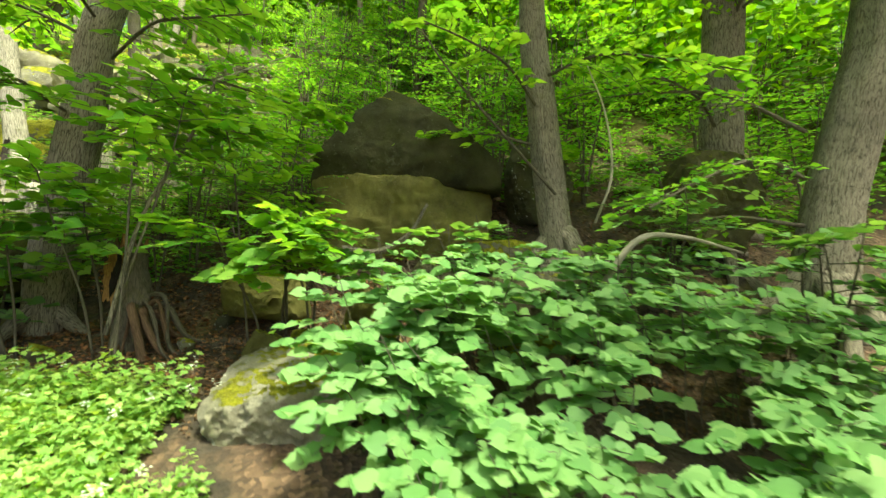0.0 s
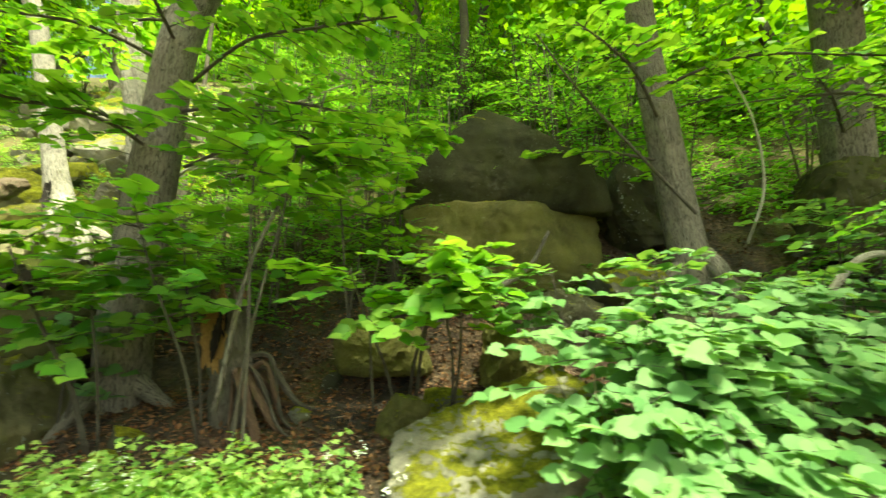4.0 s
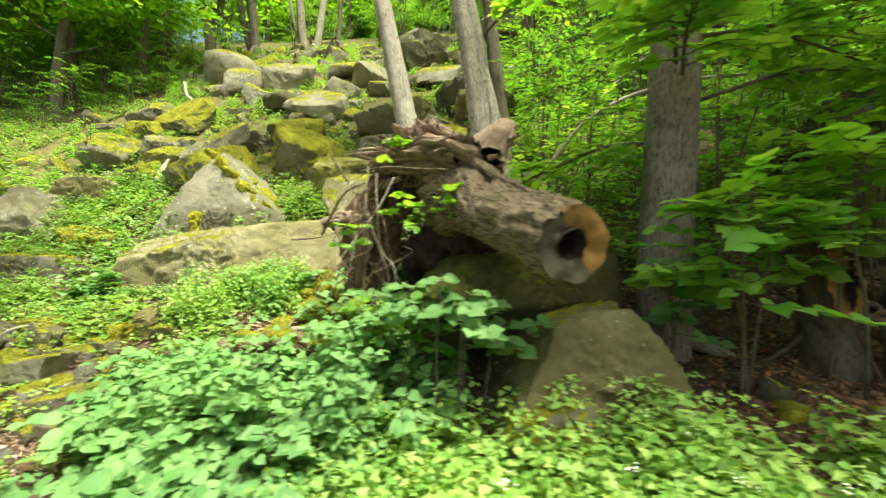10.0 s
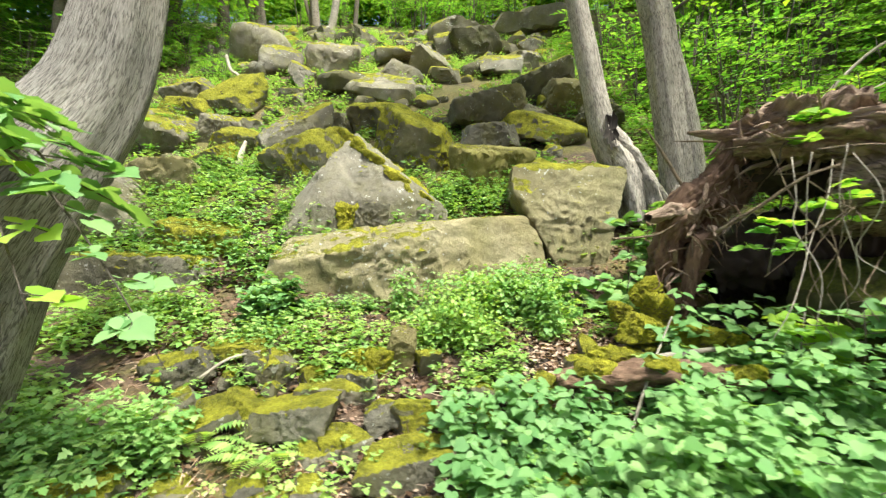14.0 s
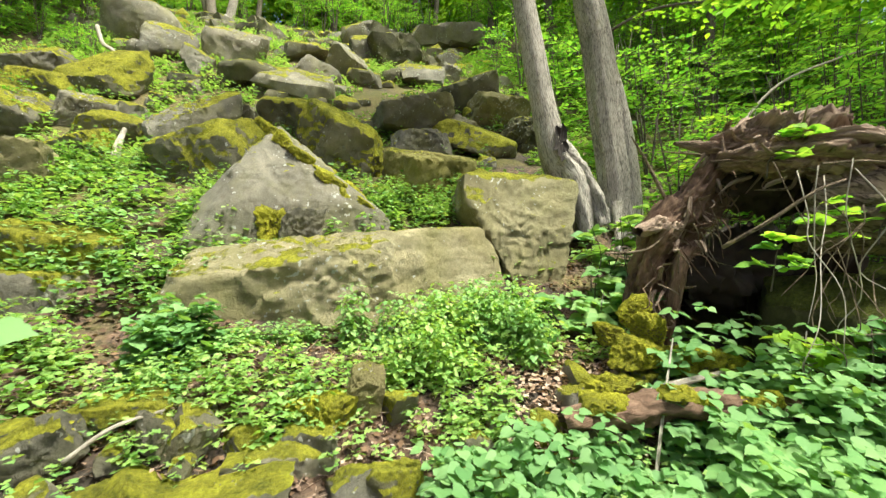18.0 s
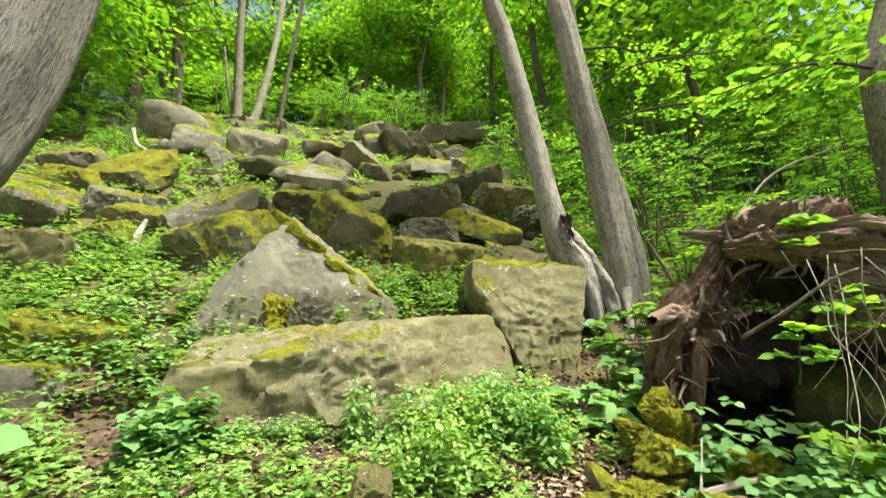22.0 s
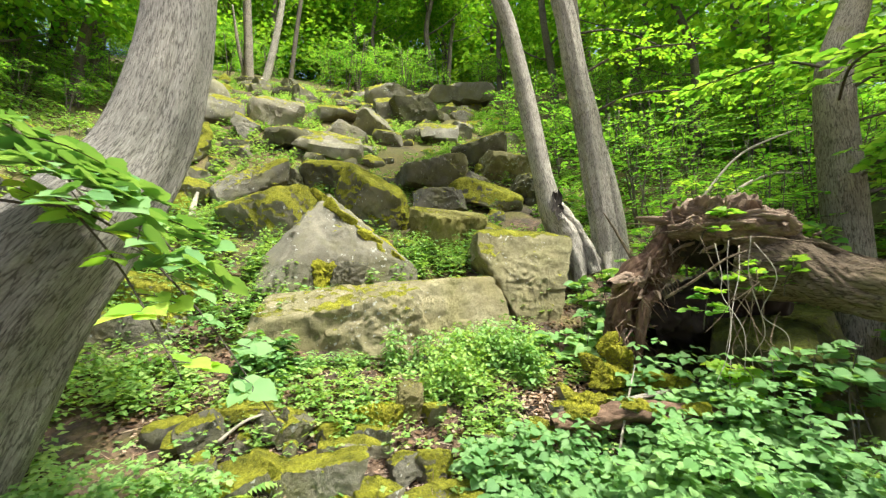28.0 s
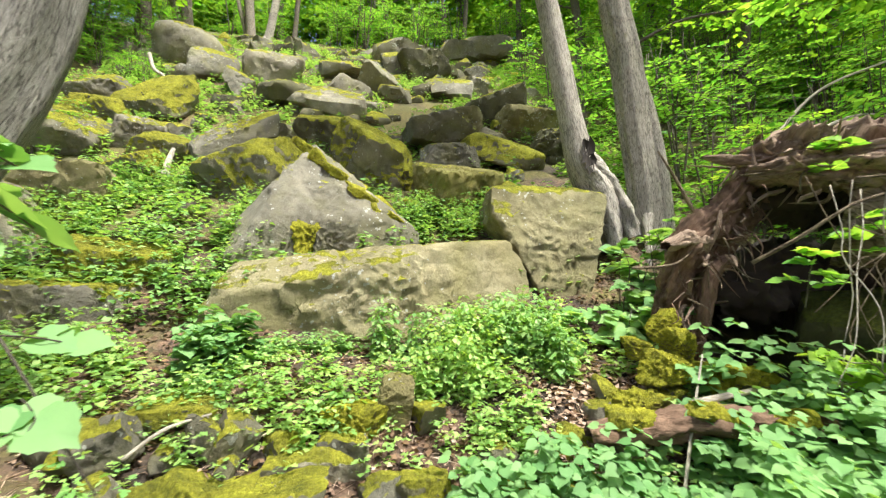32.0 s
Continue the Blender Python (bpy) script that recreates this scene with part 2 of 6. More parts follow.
LEAF_LINDEN = leaf_material("linden_leaf", (0.12, 0.26, 0.08), (0.25, 0.41, 0.155), 0.38, 0.58)
LEAF_HAZEL = leaf_material("hazel_leaf", (0.12, 0.31, 0.045), (0.32, 0.5, 0.105), 0.54, 0.5)
LEAF_HERB = leaf_material("herb_leaf", (0.18, 0.35, 0.08), (0.41, 0.55, 0.17), 0.42)
LEAF_NETTLE = leaf_material("nettle_leaf", (0.15, 0.31, 0.09), (0.33, 0.48, 0.17), 0.4)
LEAF_CANOPY = leaf_material("canopy_leaf", (0.08, 0.24, 0.022), (0.27, 0.46, 0.045), 0.58)
LEAF_SHRUB = leaf_material("shrub_leaf", (0.09, 0.27, 0.04), (0.25, 0.45, 0.08), 0.52)
LEAF_FRESH = leaf_material("fresh_leaf", (0.22, 0.42, 0.05), (0.42, 0.58, 0.1), 0.5)
LEAF_DRY = leaf_material("dry_leaf", (0.06, 0.032, 0.017), (0.22, 0.135, 0.075), 0.1, 0.7)
LEAF_RUST = leaf_material("rusty_leaf", (0.14, 0.055, 0.022), (0.36, 0.185, 0.095), 0.1, 0.7)
LEAF_PALE = leaf_material("bleached_leaf", (0.24, 0.15, 0.10), (0.55, 0.43, 0.34), 0.1, 0.7)
PETAL = leaf_material("white_petal", (0.75, 0.77, 0.72), (0.85, 0.86, 0.84), 0.25)


def plain(name, colour, rough=0.8):
    m, nt, b, _ = mat(name)
    n = noise_tex(nt, world_pos(nt), 12, 4, 0.6)
    col = mixc(nt, 0.4, colour, ramp(nt, n, [(0.3, (0.25, 0.25, 0.25)), (0.7, (0.75, 0.75, 0.75))]), "OVERLAY")
    nt.links.new(col, b.inputs["Base Color"])
    b.inputs["Roughness"].default_value = rough
    return m


ROOTWOOD = bark_material("gnarled_rootwood", (0.05, 0.032, 0.023), (0.46, 0.34, 0.25), 0.0, 1.6)
TORN_PALE = bark_material("torn_pale_wood", (0.12, 0.075, 0.05), (0.46, 0.35, 0.26), 0.0, 1.4)
# Near-black colour for the deep shade in the recess behind the roots.
RECESS_SHADE = plain("recess_shade", (0.04, 0.028, 0.019), 0.95)
# Near-black, painted for the shade deep inside rotted holes.
HOLLOW = plain("hollow_shade", (0.02, 0.014, 0.009), 0.95)


def soil_material():
    m, nt, b, _ = mat("forest_soil")
    p = world_pos(nt)
    vor = node(nt, "ShaderNodeTexVoronoi", [("Vector", p)], Scale=26, Randomness=1.0)
    litter = ramp(nt, vor.outputs["Color"], [(0.1, (0.05, 0.032, 0.02)), (0.5, (0.1, 0.06, 0.035)), (0.9, (0.2, 0.125, 0.075))])
    earth = ramp(nt, noise_tex(nt, p, 9, 8, 0.7), [(0.3, (0.02, 0.015, 0.01)), (0.7, (0.07, 0.052, 0.034))])
    col = mixc(nt, ramp(nt, noise_tex(nt, p, 1.6, 5, 0.6), [(0.42, (0, 0, 0)), (0.58, (1, 1, 1))]), earth, litter)
    high = node(nt, "ShaderNodeMapRange", [("Value", node(nt, "ShaderNodeSeparateXYZ", [("Vector", p)]).outputs[1])])
    for slot, v in zip(range(1, 5), (4.5, 7.5, 0.0, 0.17)):
        high.inputs[slot].default_value = v
    col = mixc(nt, ramp(nt, mathn(nt, "ADD", noise_tex(nt, p, 1.05, 6, 0.65), high.outputs[0]), [(0.54, (0, 0, 0)), (0.66, (0.6, 0.6, 0.6))]), col, ramp(nt, noise_tex(nt, p, 30, 4, 0.7), [(0.3, (0.07, 0.07, 0.012)), (0.7, (0.2, 0.19, 0.035))]))
    nt.links.new(col, b.inputs["Base Color"])
    b.inputs["Roughness"].default_value = 0.95
    u = bump(nt, noise_tex(nt, p, 18, 8, 0.7), 0.8, 0.03, b)
    bump(nt, vor.outputs["Distance"], 0.7, 0.02, b, u)
    return m


SOIL = soil_material()

# ---- mesh makers ----


def mesh_from(name, verts, tris, material, uv=None, smooth=True):
    """A mesh from arrays of vertices and triangles (or quads)."""
    me = bpy.data.meshes.new(name)
    verts, tris = np.asarray(verts, np.float32), np.asarray(tris, np.int32)
    k = tris.shape[1]
    me.vertices.add(len(verts))
    me.vertices.foreach_set("co", verts.ravel())
    me.loops.add(tris.size)
    me.loops.foreach_set("vertex_index", tris.ravel())
    me.polygons.add(len(tris))
    me.polygons.foreach_set("loop_start", np.arange(0, tris.size, k, dtype=np.int32))
    if uv is not None:
        lay = me.uv_layers.new(name="UVMap")
        lay.data.foreach_set("uv", np.asarray(uv, np.float32)[tris.ravel()].ravel())
    me.update(calc_edges=True)
    me.polygons.foreach_set("use_smooth", np.full(len(tris), smooth))
    me.materials.append(material)
    return me


def thing(name, x, y, z, label, category, group="", kind=""):
    e = new(name)
    e.location = (x, y, z)
    e.empty_display_size = 0.1
    return tagged(e, label, category, group, kind)


def part(name, me, parent, label=""):
    """A mesh given in world metres, as a child of a thing that stands unturned at its base."""
    ob = new(name, me)
    ob.parent = parent
    off = parent.matrix_basis.translation.copy()
    if parent.parent:
        off += parent.parent.matrix_basis.translation
    ob.location = -off
    if name in ("foliage", "branchwork", "leaf_tuft"):
        ob["kind"] = "stuff"
    return tagged(ob, label) if label else ob


def single(name, me, label, category, group="", kind=""):
    return tagged(new(name, me), label, category, group, kind)


# ---- ground ----
GX = (-11, -7, -4.5, -2, 1, 5)
GY = (-6, 0, 1.5, 2.5, 3.2, 3.8, 4.5, 5.2, 6, 7.5, 8.5, 10.5, 12.5, 16.5, 22, 40, 90)
GZ = (
    (-0.1, -0.1, -0.05, 0.12, 0.4, 0.7, 0.92, 1.35, 2.0, 2.95, 3.7, 5.3, 6.9, 9.6, 13, 23, 50),
    (-0.1, -0.1, -0.05, 0.12, 0.42, 0.78, 0.98, 1.45, 2.1, 2.92, 3.6, 5.3, 7.0, 9.6, 13, 23, 50),
    (-0.1, -0.1, -0.05, 0.12, 0.4, 0.8, 1.05, 1.5, 2.3, 3.05, 3.7, 5.3, 7.0, 9.8, 13.4, 23.5, 50),
    (-0.1, -0.1, 0.02, 0.28, 0.5, 0.7, 1.1, 1.6, 2.2, 3.3, 4.1, 5.6, 7.2, 10, 13.6, 24, 50),
    (-0.1, -0.1, 0.1, 0.38, 0.6, 0.85, 1.45, 1.9, 2.6, 4.0, 4.9, 6.4, 7.9, 10.6, 14, 24, 50),
    (-0.1, -0.1, 0.15, 0.45, 0.8, 1.2, 1.8, 2.3, 3.0, 4.4, 5.2, 6.8, 8.3, 11, 14.4, 24.5, 50),
)


def ground(x, y):
    """Height of the hillside."""
    cols = [float(np.interp(y, GY, row)) for row in GZ]
    hummock = 0.27 * math.exp(-(((x + 4.75) / 0.6) ** 2) - ((y - 3.45) / 0.42) ** 2)
    return float(np.interp(x, GX, cols)) + hummock


def lumps(x, y):
    near = max(0.0, min(1.0, (y - 1.2) / 2))
    p = Vector((x, y, 0))
    return near * (0.07 * noise.noise(p * 1.3) + 0.03 * noise.noise(p * 4.1))


def relief(x, y):
    return ground(x, y) + lumps(x, y)


def build_ground():
    def axis(lo, hi, step, far):
        mid = list(np.arange(lo, hi, step))
        a, s, left = lo, step, []
        while a > -far:
            s *= 1.25
            a -= s
            left.append(a)
        a, s, right = hi, step, [hi]
        while a < far:
            s *= 1.25
            a += s
            right.append(a)
        return left[::-1] + mid + right

    xs, ys = axis(-13, 7, 0.11, 400), axis(-1, 18, 0.11, 400)
    v = [(x, y, relief(x, y)) for y in ys for x in xs]
    n = len(xs)
    i = np.arange((len(ys) - 1) * n).reshape(-1, n)[:, :-1].ravel()
    me = mesh_from("ground", v, np.stack([i, i + 1, i + n + 1, i + n], 1), SOIL)
    single("ground", me, "brown forest soil and leaf litter on a steep hillside", "ground", kind="structure")


build_ground()

# ---- rocks ----
_ico = {}


def icosphere(sub):
    if sub not in _ico:
        bm = bmesh.new()
        bmesh.ops.create_icosphere(bm, subdivisions=sub, radius=1)
        _ico[sub] = (np.array([v.co[:] for v in bm.verts]), np.array([[v.index for v in f.verts] for f in bm.faces]))
        bm.free()
    return _ico[sub]


def unit(az, el):
    a, e = radians(az), radians(el)
    return np.array((math.cos(e) * math.cos(a), math.cos(e) * math.sin(a), math.sin(e)))


def rock_mesh(w, d, h, seed, material, sub=5, cuts=14, sharp=48, rough=0.045, faces=(), lay=0.0, jit=0.17):
    """An angular boulder: the body inside a box's six tilted sides and some oblique cuts, with worn edges and chipped relief.
    faces: cuts of its own, as (azimuth, elevation, distance). lay: depth of bedding ledges."""
    r = np.random.default_rng(seed)
    dirs, tris = icosphere(sub)
    half = np.array((w, d, h)) / 2
    ns, ds = [], []
    for ax in range(3):
        for s in (-1, 1):
            n = np.zeros(3)
            n[ax] = s
            n = n + r.normal(0, jit, 3)
            n /= np.linalg.norm(n)
            ns.append(n)
            ds.append(half[ax])
    for _ in range(cuts):
        n = unit(r.uniform(0, 360), r.uniform(-35, 65))
        ns.append(n)
        ds.append((np.abs(n) @ half) * r.uniform(0.6, 0.88))
    for az, el, dist in faces:
        ns.append(unit(az, el))
        ds.append(dist)
    q = np.maximum(dirs @ np.array(ns).T / np.array(ds), 1e-4)
    rad = (q**sharp).sum(1) ** (-1 / sharp)
    v = dirs * rad[:, None]
    off = Vector(r.uniform(-50, 50, 3))
    size = min(w, d, h)
    out = np.empty_like(v)
    for i, p in enumerate(v):
        a = Vector(p)
        k = rough * size * (1.3 * noise.noise(a * (1.7 / size) + off) + 1.3 * (0.4 - 2 * abs(noise.noise(a * (3.6 / size) + off))) + 0.8 * (0.4 - 2 * abs(noise.noise(a * (8.5 / size) + off))) + 0.55 * noise.noise(a * (18 / size) + off) + 0.35 * (0.3 - abs(noise.noise(a * (37 / size) - off))))
        if lay:
            k -= lay * max(0.0, noise.noise(Vector((a.x * 0.9, a.y * 0.9, a.z * 9)) + off))
        k -= 0.014 * size * max(0.0, 1 - abs(noise.noise(a * (1.6 / size) - off)) * 14)
        out[i] = p + dirs[i] * k
    me = mesh_from("rock", out, tris, material)
    me.set_sharp_from_angle(angle=radians(34))
    return me


def rock(x, y, w, d, h, seed, material=STONE, label="", turn=0.0, tilt=(0, 0), sink=0.15, z=None, name="boulder", sub=5, group="", **kw):
    me = rock_mesh(w, d, h, seed, material, sub=sub, **kw)
    base = ground(x, y) if z is None else z
    ob = tagged(new(name, me), label, "boulder", group)
    ob.matrix_world = pose(x, y, base + h / 2 - sink * h, tilt[0], tilt[1], turn)
    return ob

G_TALUS = "boulders of the rockfall"
G_PATH = "boulders along the foot of the slope"
# long slab with its split-off end block, and the pointed boulder behind them
rock(-6.76, 5.06, 2.9, 0.95, 0.86, 11, STONE_SLAB, "long tan sandstone slab with moss along its upper edge", 6, (-1, -6), 0.1, z=0.98, sub=6, cuts=0, sharp=60, rough=0.032, lay=0.02, jit=0.03, faces=((178, 36, 1.14), (180, 62, 0.9), (0, 30, 1.3), (-76, 10, 0.53), (-104, -4, 0.52), (-90, 40, 0.52), (-110, 62, 0.46), (-60, 20, 0.92), (-135, 15, 1.0)))
rock(-5.04, 5.46, 1.14, 0.85, 1.4, 23, STONE_CAP, "upright sandstone block with a bright moss cap", -6, (-5, 2), 0.05, z=1.14, sub=6, cuts=0, sharp=95, rough=0.026, jit=0.02, faces=((180, -30, 0.34), (-92, 62, 0.65), (0, -14, 0.46), (8, 48, 0.8), (-90, 16, 0.42), (-125, -8, 0.54), (170, 50, 0.84)))
rock(-7.24, 6.1, 1.75, 1.2, 1.4, 31, STONE_LICHEN, "pointed grey sandstone boulder spotted with lichen", 6, (0, 0), 0.28, z=2.0, sub=6, cuts=0, sharp=46, rough=0.016, jit=0.05, faces=((182, 42, 0.52), (0, 48, 0.36), (-88, 30, 0.42), (-150, 30, 0.62)))
# the rockfall: stones that lie back on the slope
def fallen_stone(x, y, w, tall, seed, material, label, lean, side, turn, **kw):
    """A boulder w wide that shows tall above the slope, leaning back by lean and sideways by side degrees."""
    w, tall = 1.2 * w, 1.22 * tall
    d, h = 0.72 * w + 0.1, 0.74 * tall
    near = {"sub": 5 if y < 9.5 else 4, "cuts": 12, "rough": 0.046, "jit": 0.17, "sharp": 30, **kw}
    rock(x, y + 0.3 * d, w, d, h, seed, material, label, turn, (lean, side), 0.2, group=G_TALUS, **near)


fallen_stone(-6.68, 7.03, 1.15, 0.95, 640, STONE_MOSS, "leaning boulder thickly covered in yellow moss", 38, 14, 10, sharp=14, cuts=8)
fallen_stone(-5.63, 8.45, 1.25, 0.56, 641, STONE_GREY, "flat-topped grey boulder in the rockfall", 8, 3, 6, cuts=4, sharp=60)
fallen_stone(-5.46, 7.75, 0.77, 0.49, 642, STONE_GREY, "dark grey angular boulder in the rockfall", 6, -4, -8, cuts=4, sharp=60)
fallen_stone(-5.05, 8.75, 0.65, 0.8, 643, STONE_WARM, "tan upright boulder behind grey ones", 10, 0, -12, cuts=5)
fallen_stone(-5.77, 6.2, 0.99, 0.62, 644, STONE_OLIVE, "shaded boulder with a mossy crown", 24, 0, 15, sharp=16, cuts=5)
fallen_stone(-4.36, 7.84, 1.41, 0.48, 645, STONE_MOSS, "low boulder covered in moss", 24, 0, 0, sharp=20)
fallen_stone(-8.2, 6.64, 1.12, 0.72, 646, STONE_MOSS, "broad grey boulder with a moss-covered back", 14, -8, -6, cuts=8, sharp=22)
fallen_stone(-8.75, 7.75, 1.05, 0.52, 647, STONE_GREY, "tilted dark-bellied slab in the rockfall", 4, -20, 10, cuts=4, sharp=60)
fallen_stone(-8.21, 8.3, 0.42, 0.52, 648, STONE_GREY, "small pointed grey boulder", 10, -10, 0, cuts=6)
fallen_stone(-7.42, 8.5, 0.95, 0.62, 649, STONE_MOSS, "boulder with a thick moss cover", 34, -6, 0, cuts=5)
fallen_stone(-10.04, 8.04, 0.58, 0.5, 650, STONE_BARE, "pale grey boulder above a mossy one", 28, 0, 0, cuts=5)
fallen_stone(-9.62, 7.64, 0.68, 0.44, 651, STONE_MOSS, "mossy boulder among herbs", 30, 0, 8)
fallen_stone(-9.66, 7.06, 0.66, 0.36, 652, STONE_MOSS, "small mossy boulder among herbs", 28, 0, 0)
fallen_stone(-10.87, 7.7, 0.95, 0.6, 653, STONE_GREY, "grey-olive boulder among herbs", 22, 0, 6)
fallen_stone(-9.95, 6.25, 0.7, 0.46, 654, STONE_WARM, "rounded brown boulder among herbs", 12, 0, 0, sharp=12, cuts=6)
fallen_stone(-11.45, 9.43, 1.0, 0.55, 655, STONE_GREY, "broad flat grey boulder in the rockfall", 26, 0, 4)
fallen_stone(-10.46, 9.08, 1.0, 0.6, 656, STONE_MOSS, "broad mossy boulder in the rockfall", 32, 0, 0)
fallen_stone(-11.16, 8.9, 0.85, 0.4, 657, STONE_MOSS, "low mossy stone in the rockfall", 28, 0, 0)
rock(-11.02, 12.2, 1.6, 1.4, 1.2, 658, STONE_BARE, "large smooth grey boulder at the top of the rockfall", 8, (4, 6), 0.3, group=G_TALUS, cuts=2, sharp=3.2, rough=0.014, jit=0.06)
rock(-10.19, 11.55, 1.05, 0.9, 0.8, 659, STONE_GREY, "split-off grey lobe beside a smooth boulder", 0, (8, 16), 0.25, group=G_TALUS, cuts=3, sharp=5, rough=0.02)
fallen_stone(-8.96, 11.15, 1.05, 0.9, 660, STONE_BARE, "large angular tan boulder", 14, 6, 0, cuts=6)
fallen_stone(-9.48, 10.59, 0.58, 0.48, 661, STONE_GREY, "grey boulder in the rockfall", 12, 20, 30)
fallen_stone(-8.4, 10.02, 1.1, 0.5, 662, STONE_SHADED, "brown flat boulder in the rockfall", 16, 0, 0)
fallen_stone(-7.6, 9.65, 1.3, 0.55, 663, STONE_BARE, "pale flat boulder in the rockfall", 24, 6, -5, cuts=5)
fallen_stone(-7.12, 10.55, 0.9, 0.5, 664, STONE_BARE, "pale slab half under moss", 26, 0, 0)
fallen_stone(-7.54, 11.79, 1.1, 0.55, 665, STONE, "brown mossy slab in the rockfall", 20, 0, 6)
fallen_stone(-6.42, 11.2, 0.74, 0.6, 666, STONE_BARE, "tilted pale slab in the rockfall", 26, 32, 0, cuts=4)
fallen_stone(-6.18, 10.8, 0.65, 0.4, 667, STONE, "mossy block in the rockfall", 20, 0, 0)
fallen_stone(-5.85, 12.5, 0.95, 0.85, 668, STONE_GREY, "grey slab on the crest", 10, 0, 0)
fallen_stone(-5.24, 12.27, 1.1, 0.8, 669, STONE_SHADED, "dark wedge of broken stone", 6, -22, 0, cuts=5)
fallen_stone(-3.31, 14.97, 2.3, 0.7, 670, STONE_GREY, "long flat slab on the crest", 8, 6, 0, cuts=4)
fallen_stone(-5.6, 14.6, 1.7, 0.8, 671, STONE_GREY, "broad grey slab on the crest", 8, -6, 0, cuts=4)
fallen_stone(-4.75, 11.16, 0.9, 0.55, 672, STONE_BARE, "pale block in the rockfall", 14, -8, 0, cuts=4)
fallen_stone(-4.01, 11.62, 0.5, 0.52, 673, STONE_BARE, "small pale upright block", 8, 4, 0, cuts=4)
fallen_stone(-4.04, 9.62, 1.04, 0.9, 674, STONE_SHADED, "dark upright boulder in the rockfall", 10, -20, 0, cuts=6)
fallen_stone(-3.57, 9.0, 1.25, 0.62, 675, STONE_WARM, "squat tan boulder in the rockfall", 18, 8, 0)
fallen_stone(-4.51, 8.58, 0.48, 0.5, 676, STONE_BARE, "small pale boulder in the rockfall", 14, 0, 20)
fallen_stone(-3.5, 8.03, 0.65, 0.7, 677, STONE_SHADED, "dark mossy boulder in the rockfall", 12, 0, 0)
# stones below the slab
rock(-9.3, 5.08, 1.4, 0.6, 0.6, 66, STONE_GREY, "long grey flat-topped block at the foot of the rockfall", 3, (4, 2), 0.1, z=0.92, group=G_PATH, sharp=44, cuts=4, jit=0.07, rough=0.03, sub=6)
rock(-8.95, 5.5, 0.9, 0.55, 0.36, 166, STONE_MOSS, "low mossy slab above a grey block", 6, (18, 3), 0.2, z=1.5, group=G_PATH, sharp=40, cuts=4)
rock(-10.2, 5.8, 1.05, 0.8, 1.0, 67, STONE_BARE, "pale triangular boulder with moss streaks", 0, (0, 0), 0.1, z=1.5, group=G_PATH, cuts=3, rough=0.03, faces=((180, 40, 0.36), (0, 38, 0.36), (-90, 25, 0.4)))
rock(-6.66, 3.74, 0.2, 0.18, 0.26, 68, STONE_WARM, "small pale pointed stone", 0, (0, 0), 0.2, group=G_PATH)
rock(-7.42, 3.06, 0.78, 0.45, 0.12, 69, STONE_STEP, "flat stone step with moss on its top", 10, (4, -4), 0.0, z=0.19, group=G_PATH, sharp=60, cuts=4, jit=0.06)
rock(-7.75, 3.3, 0.34, 0.28, 0.1, 169, STONE_GREY, "broken grey stone slab in the bank", 30, (6, -22), 0.1, group=G_PATH, sharp=50, cuts=4)
rock(-7.22, 3.34, 0.52, 0.38, 0.17, 70, STONE_STEP, "flat mossy stone by the path", -10, (8, -6), 0.0, z=0.45, group=G_PATH, sharp=60, cuts=4, jit=0.08)
rock(-7.02, 3.2, 0.34, 0.28, 0.14, 172, STONE_STEP, "squat mossy stone beside a step", 14, (6, 4), 0.0, z=0.34, group=G_PATH, sharp=60, cuts=4)
rock(-6.58, 3.06, 0.42, 0.3, 0.13, 170, STONE_GREY, "flat grey stone among leaves", 6, (6, 5), 0.0, z=0.33, group=G_PATH, sharp=60, cuts=4)
rock(-7.02, 3.62, 0.52, 0.4, 0.13, 71, STONE_STEP, "flat pale stone half under moss", 4, (4, 4), 0.0, z=0.55, group=G_PATH, sharp=60, cuts=4)
rock(-8.05, 2.85, 0.4, 0.3, 0.2, 72, STONE, "grey stone beside the leaning tree", 0, (0, 12), 0.2, group=G_PATH)
# tumbled dry stones that hold the bank
_r = np.random.default_rng(9)
for k in range(16):
    row = k % 2
    x, y = -7.95 + 0.3 * (k // 2) + _r.uniform(-0.12, 0.12), 2.85 + 0.42 * row + _r.uniform(-0.14, 0.14)
    rock(x, y, _r.uniform(0.14, 0.32), _r.uniform(0.14, 0.26), _r.uniform(0.09, 0.18), 820 + k, (STONE_GREY, STONE_GREY, STONE_BARE, STONE_MOSS)[k % 4], ("flat grey stone of the bank", "flat grey stone of the bank", "flat pale stone of the bank", "flat mossy stone of the bank")[k % 4], _r.uniform(-30, 30), (_r.uniform(-8, 8), _r.uniform(-10, 10)), 0.45, name="bank_stone", sub=4, group="stones of the low bank", cuts=5)
for k in range(14):
    x, y = -7.9 + 0.23 * k + _r.uniform(-0.12, 0.12), 3.56 + _r.uniform(-0.2, 0.2)
    rock(x, y, _r.uniform(0.1, 0.26), _r.uniform(0.12, 0.2), _r.uniform(0.1, 0.2), 860 + k, (STONE_MOSS, STONE_GREY, STONE)[k % 3], "small stone under the edge of the bank", _r.uniform(-30, 30), (_r.uniform(-12, 12), _r.uniform(-14, 14)), 0.5, name="bank_stone", sub=4, group="stones of the low bank", cuts=5)
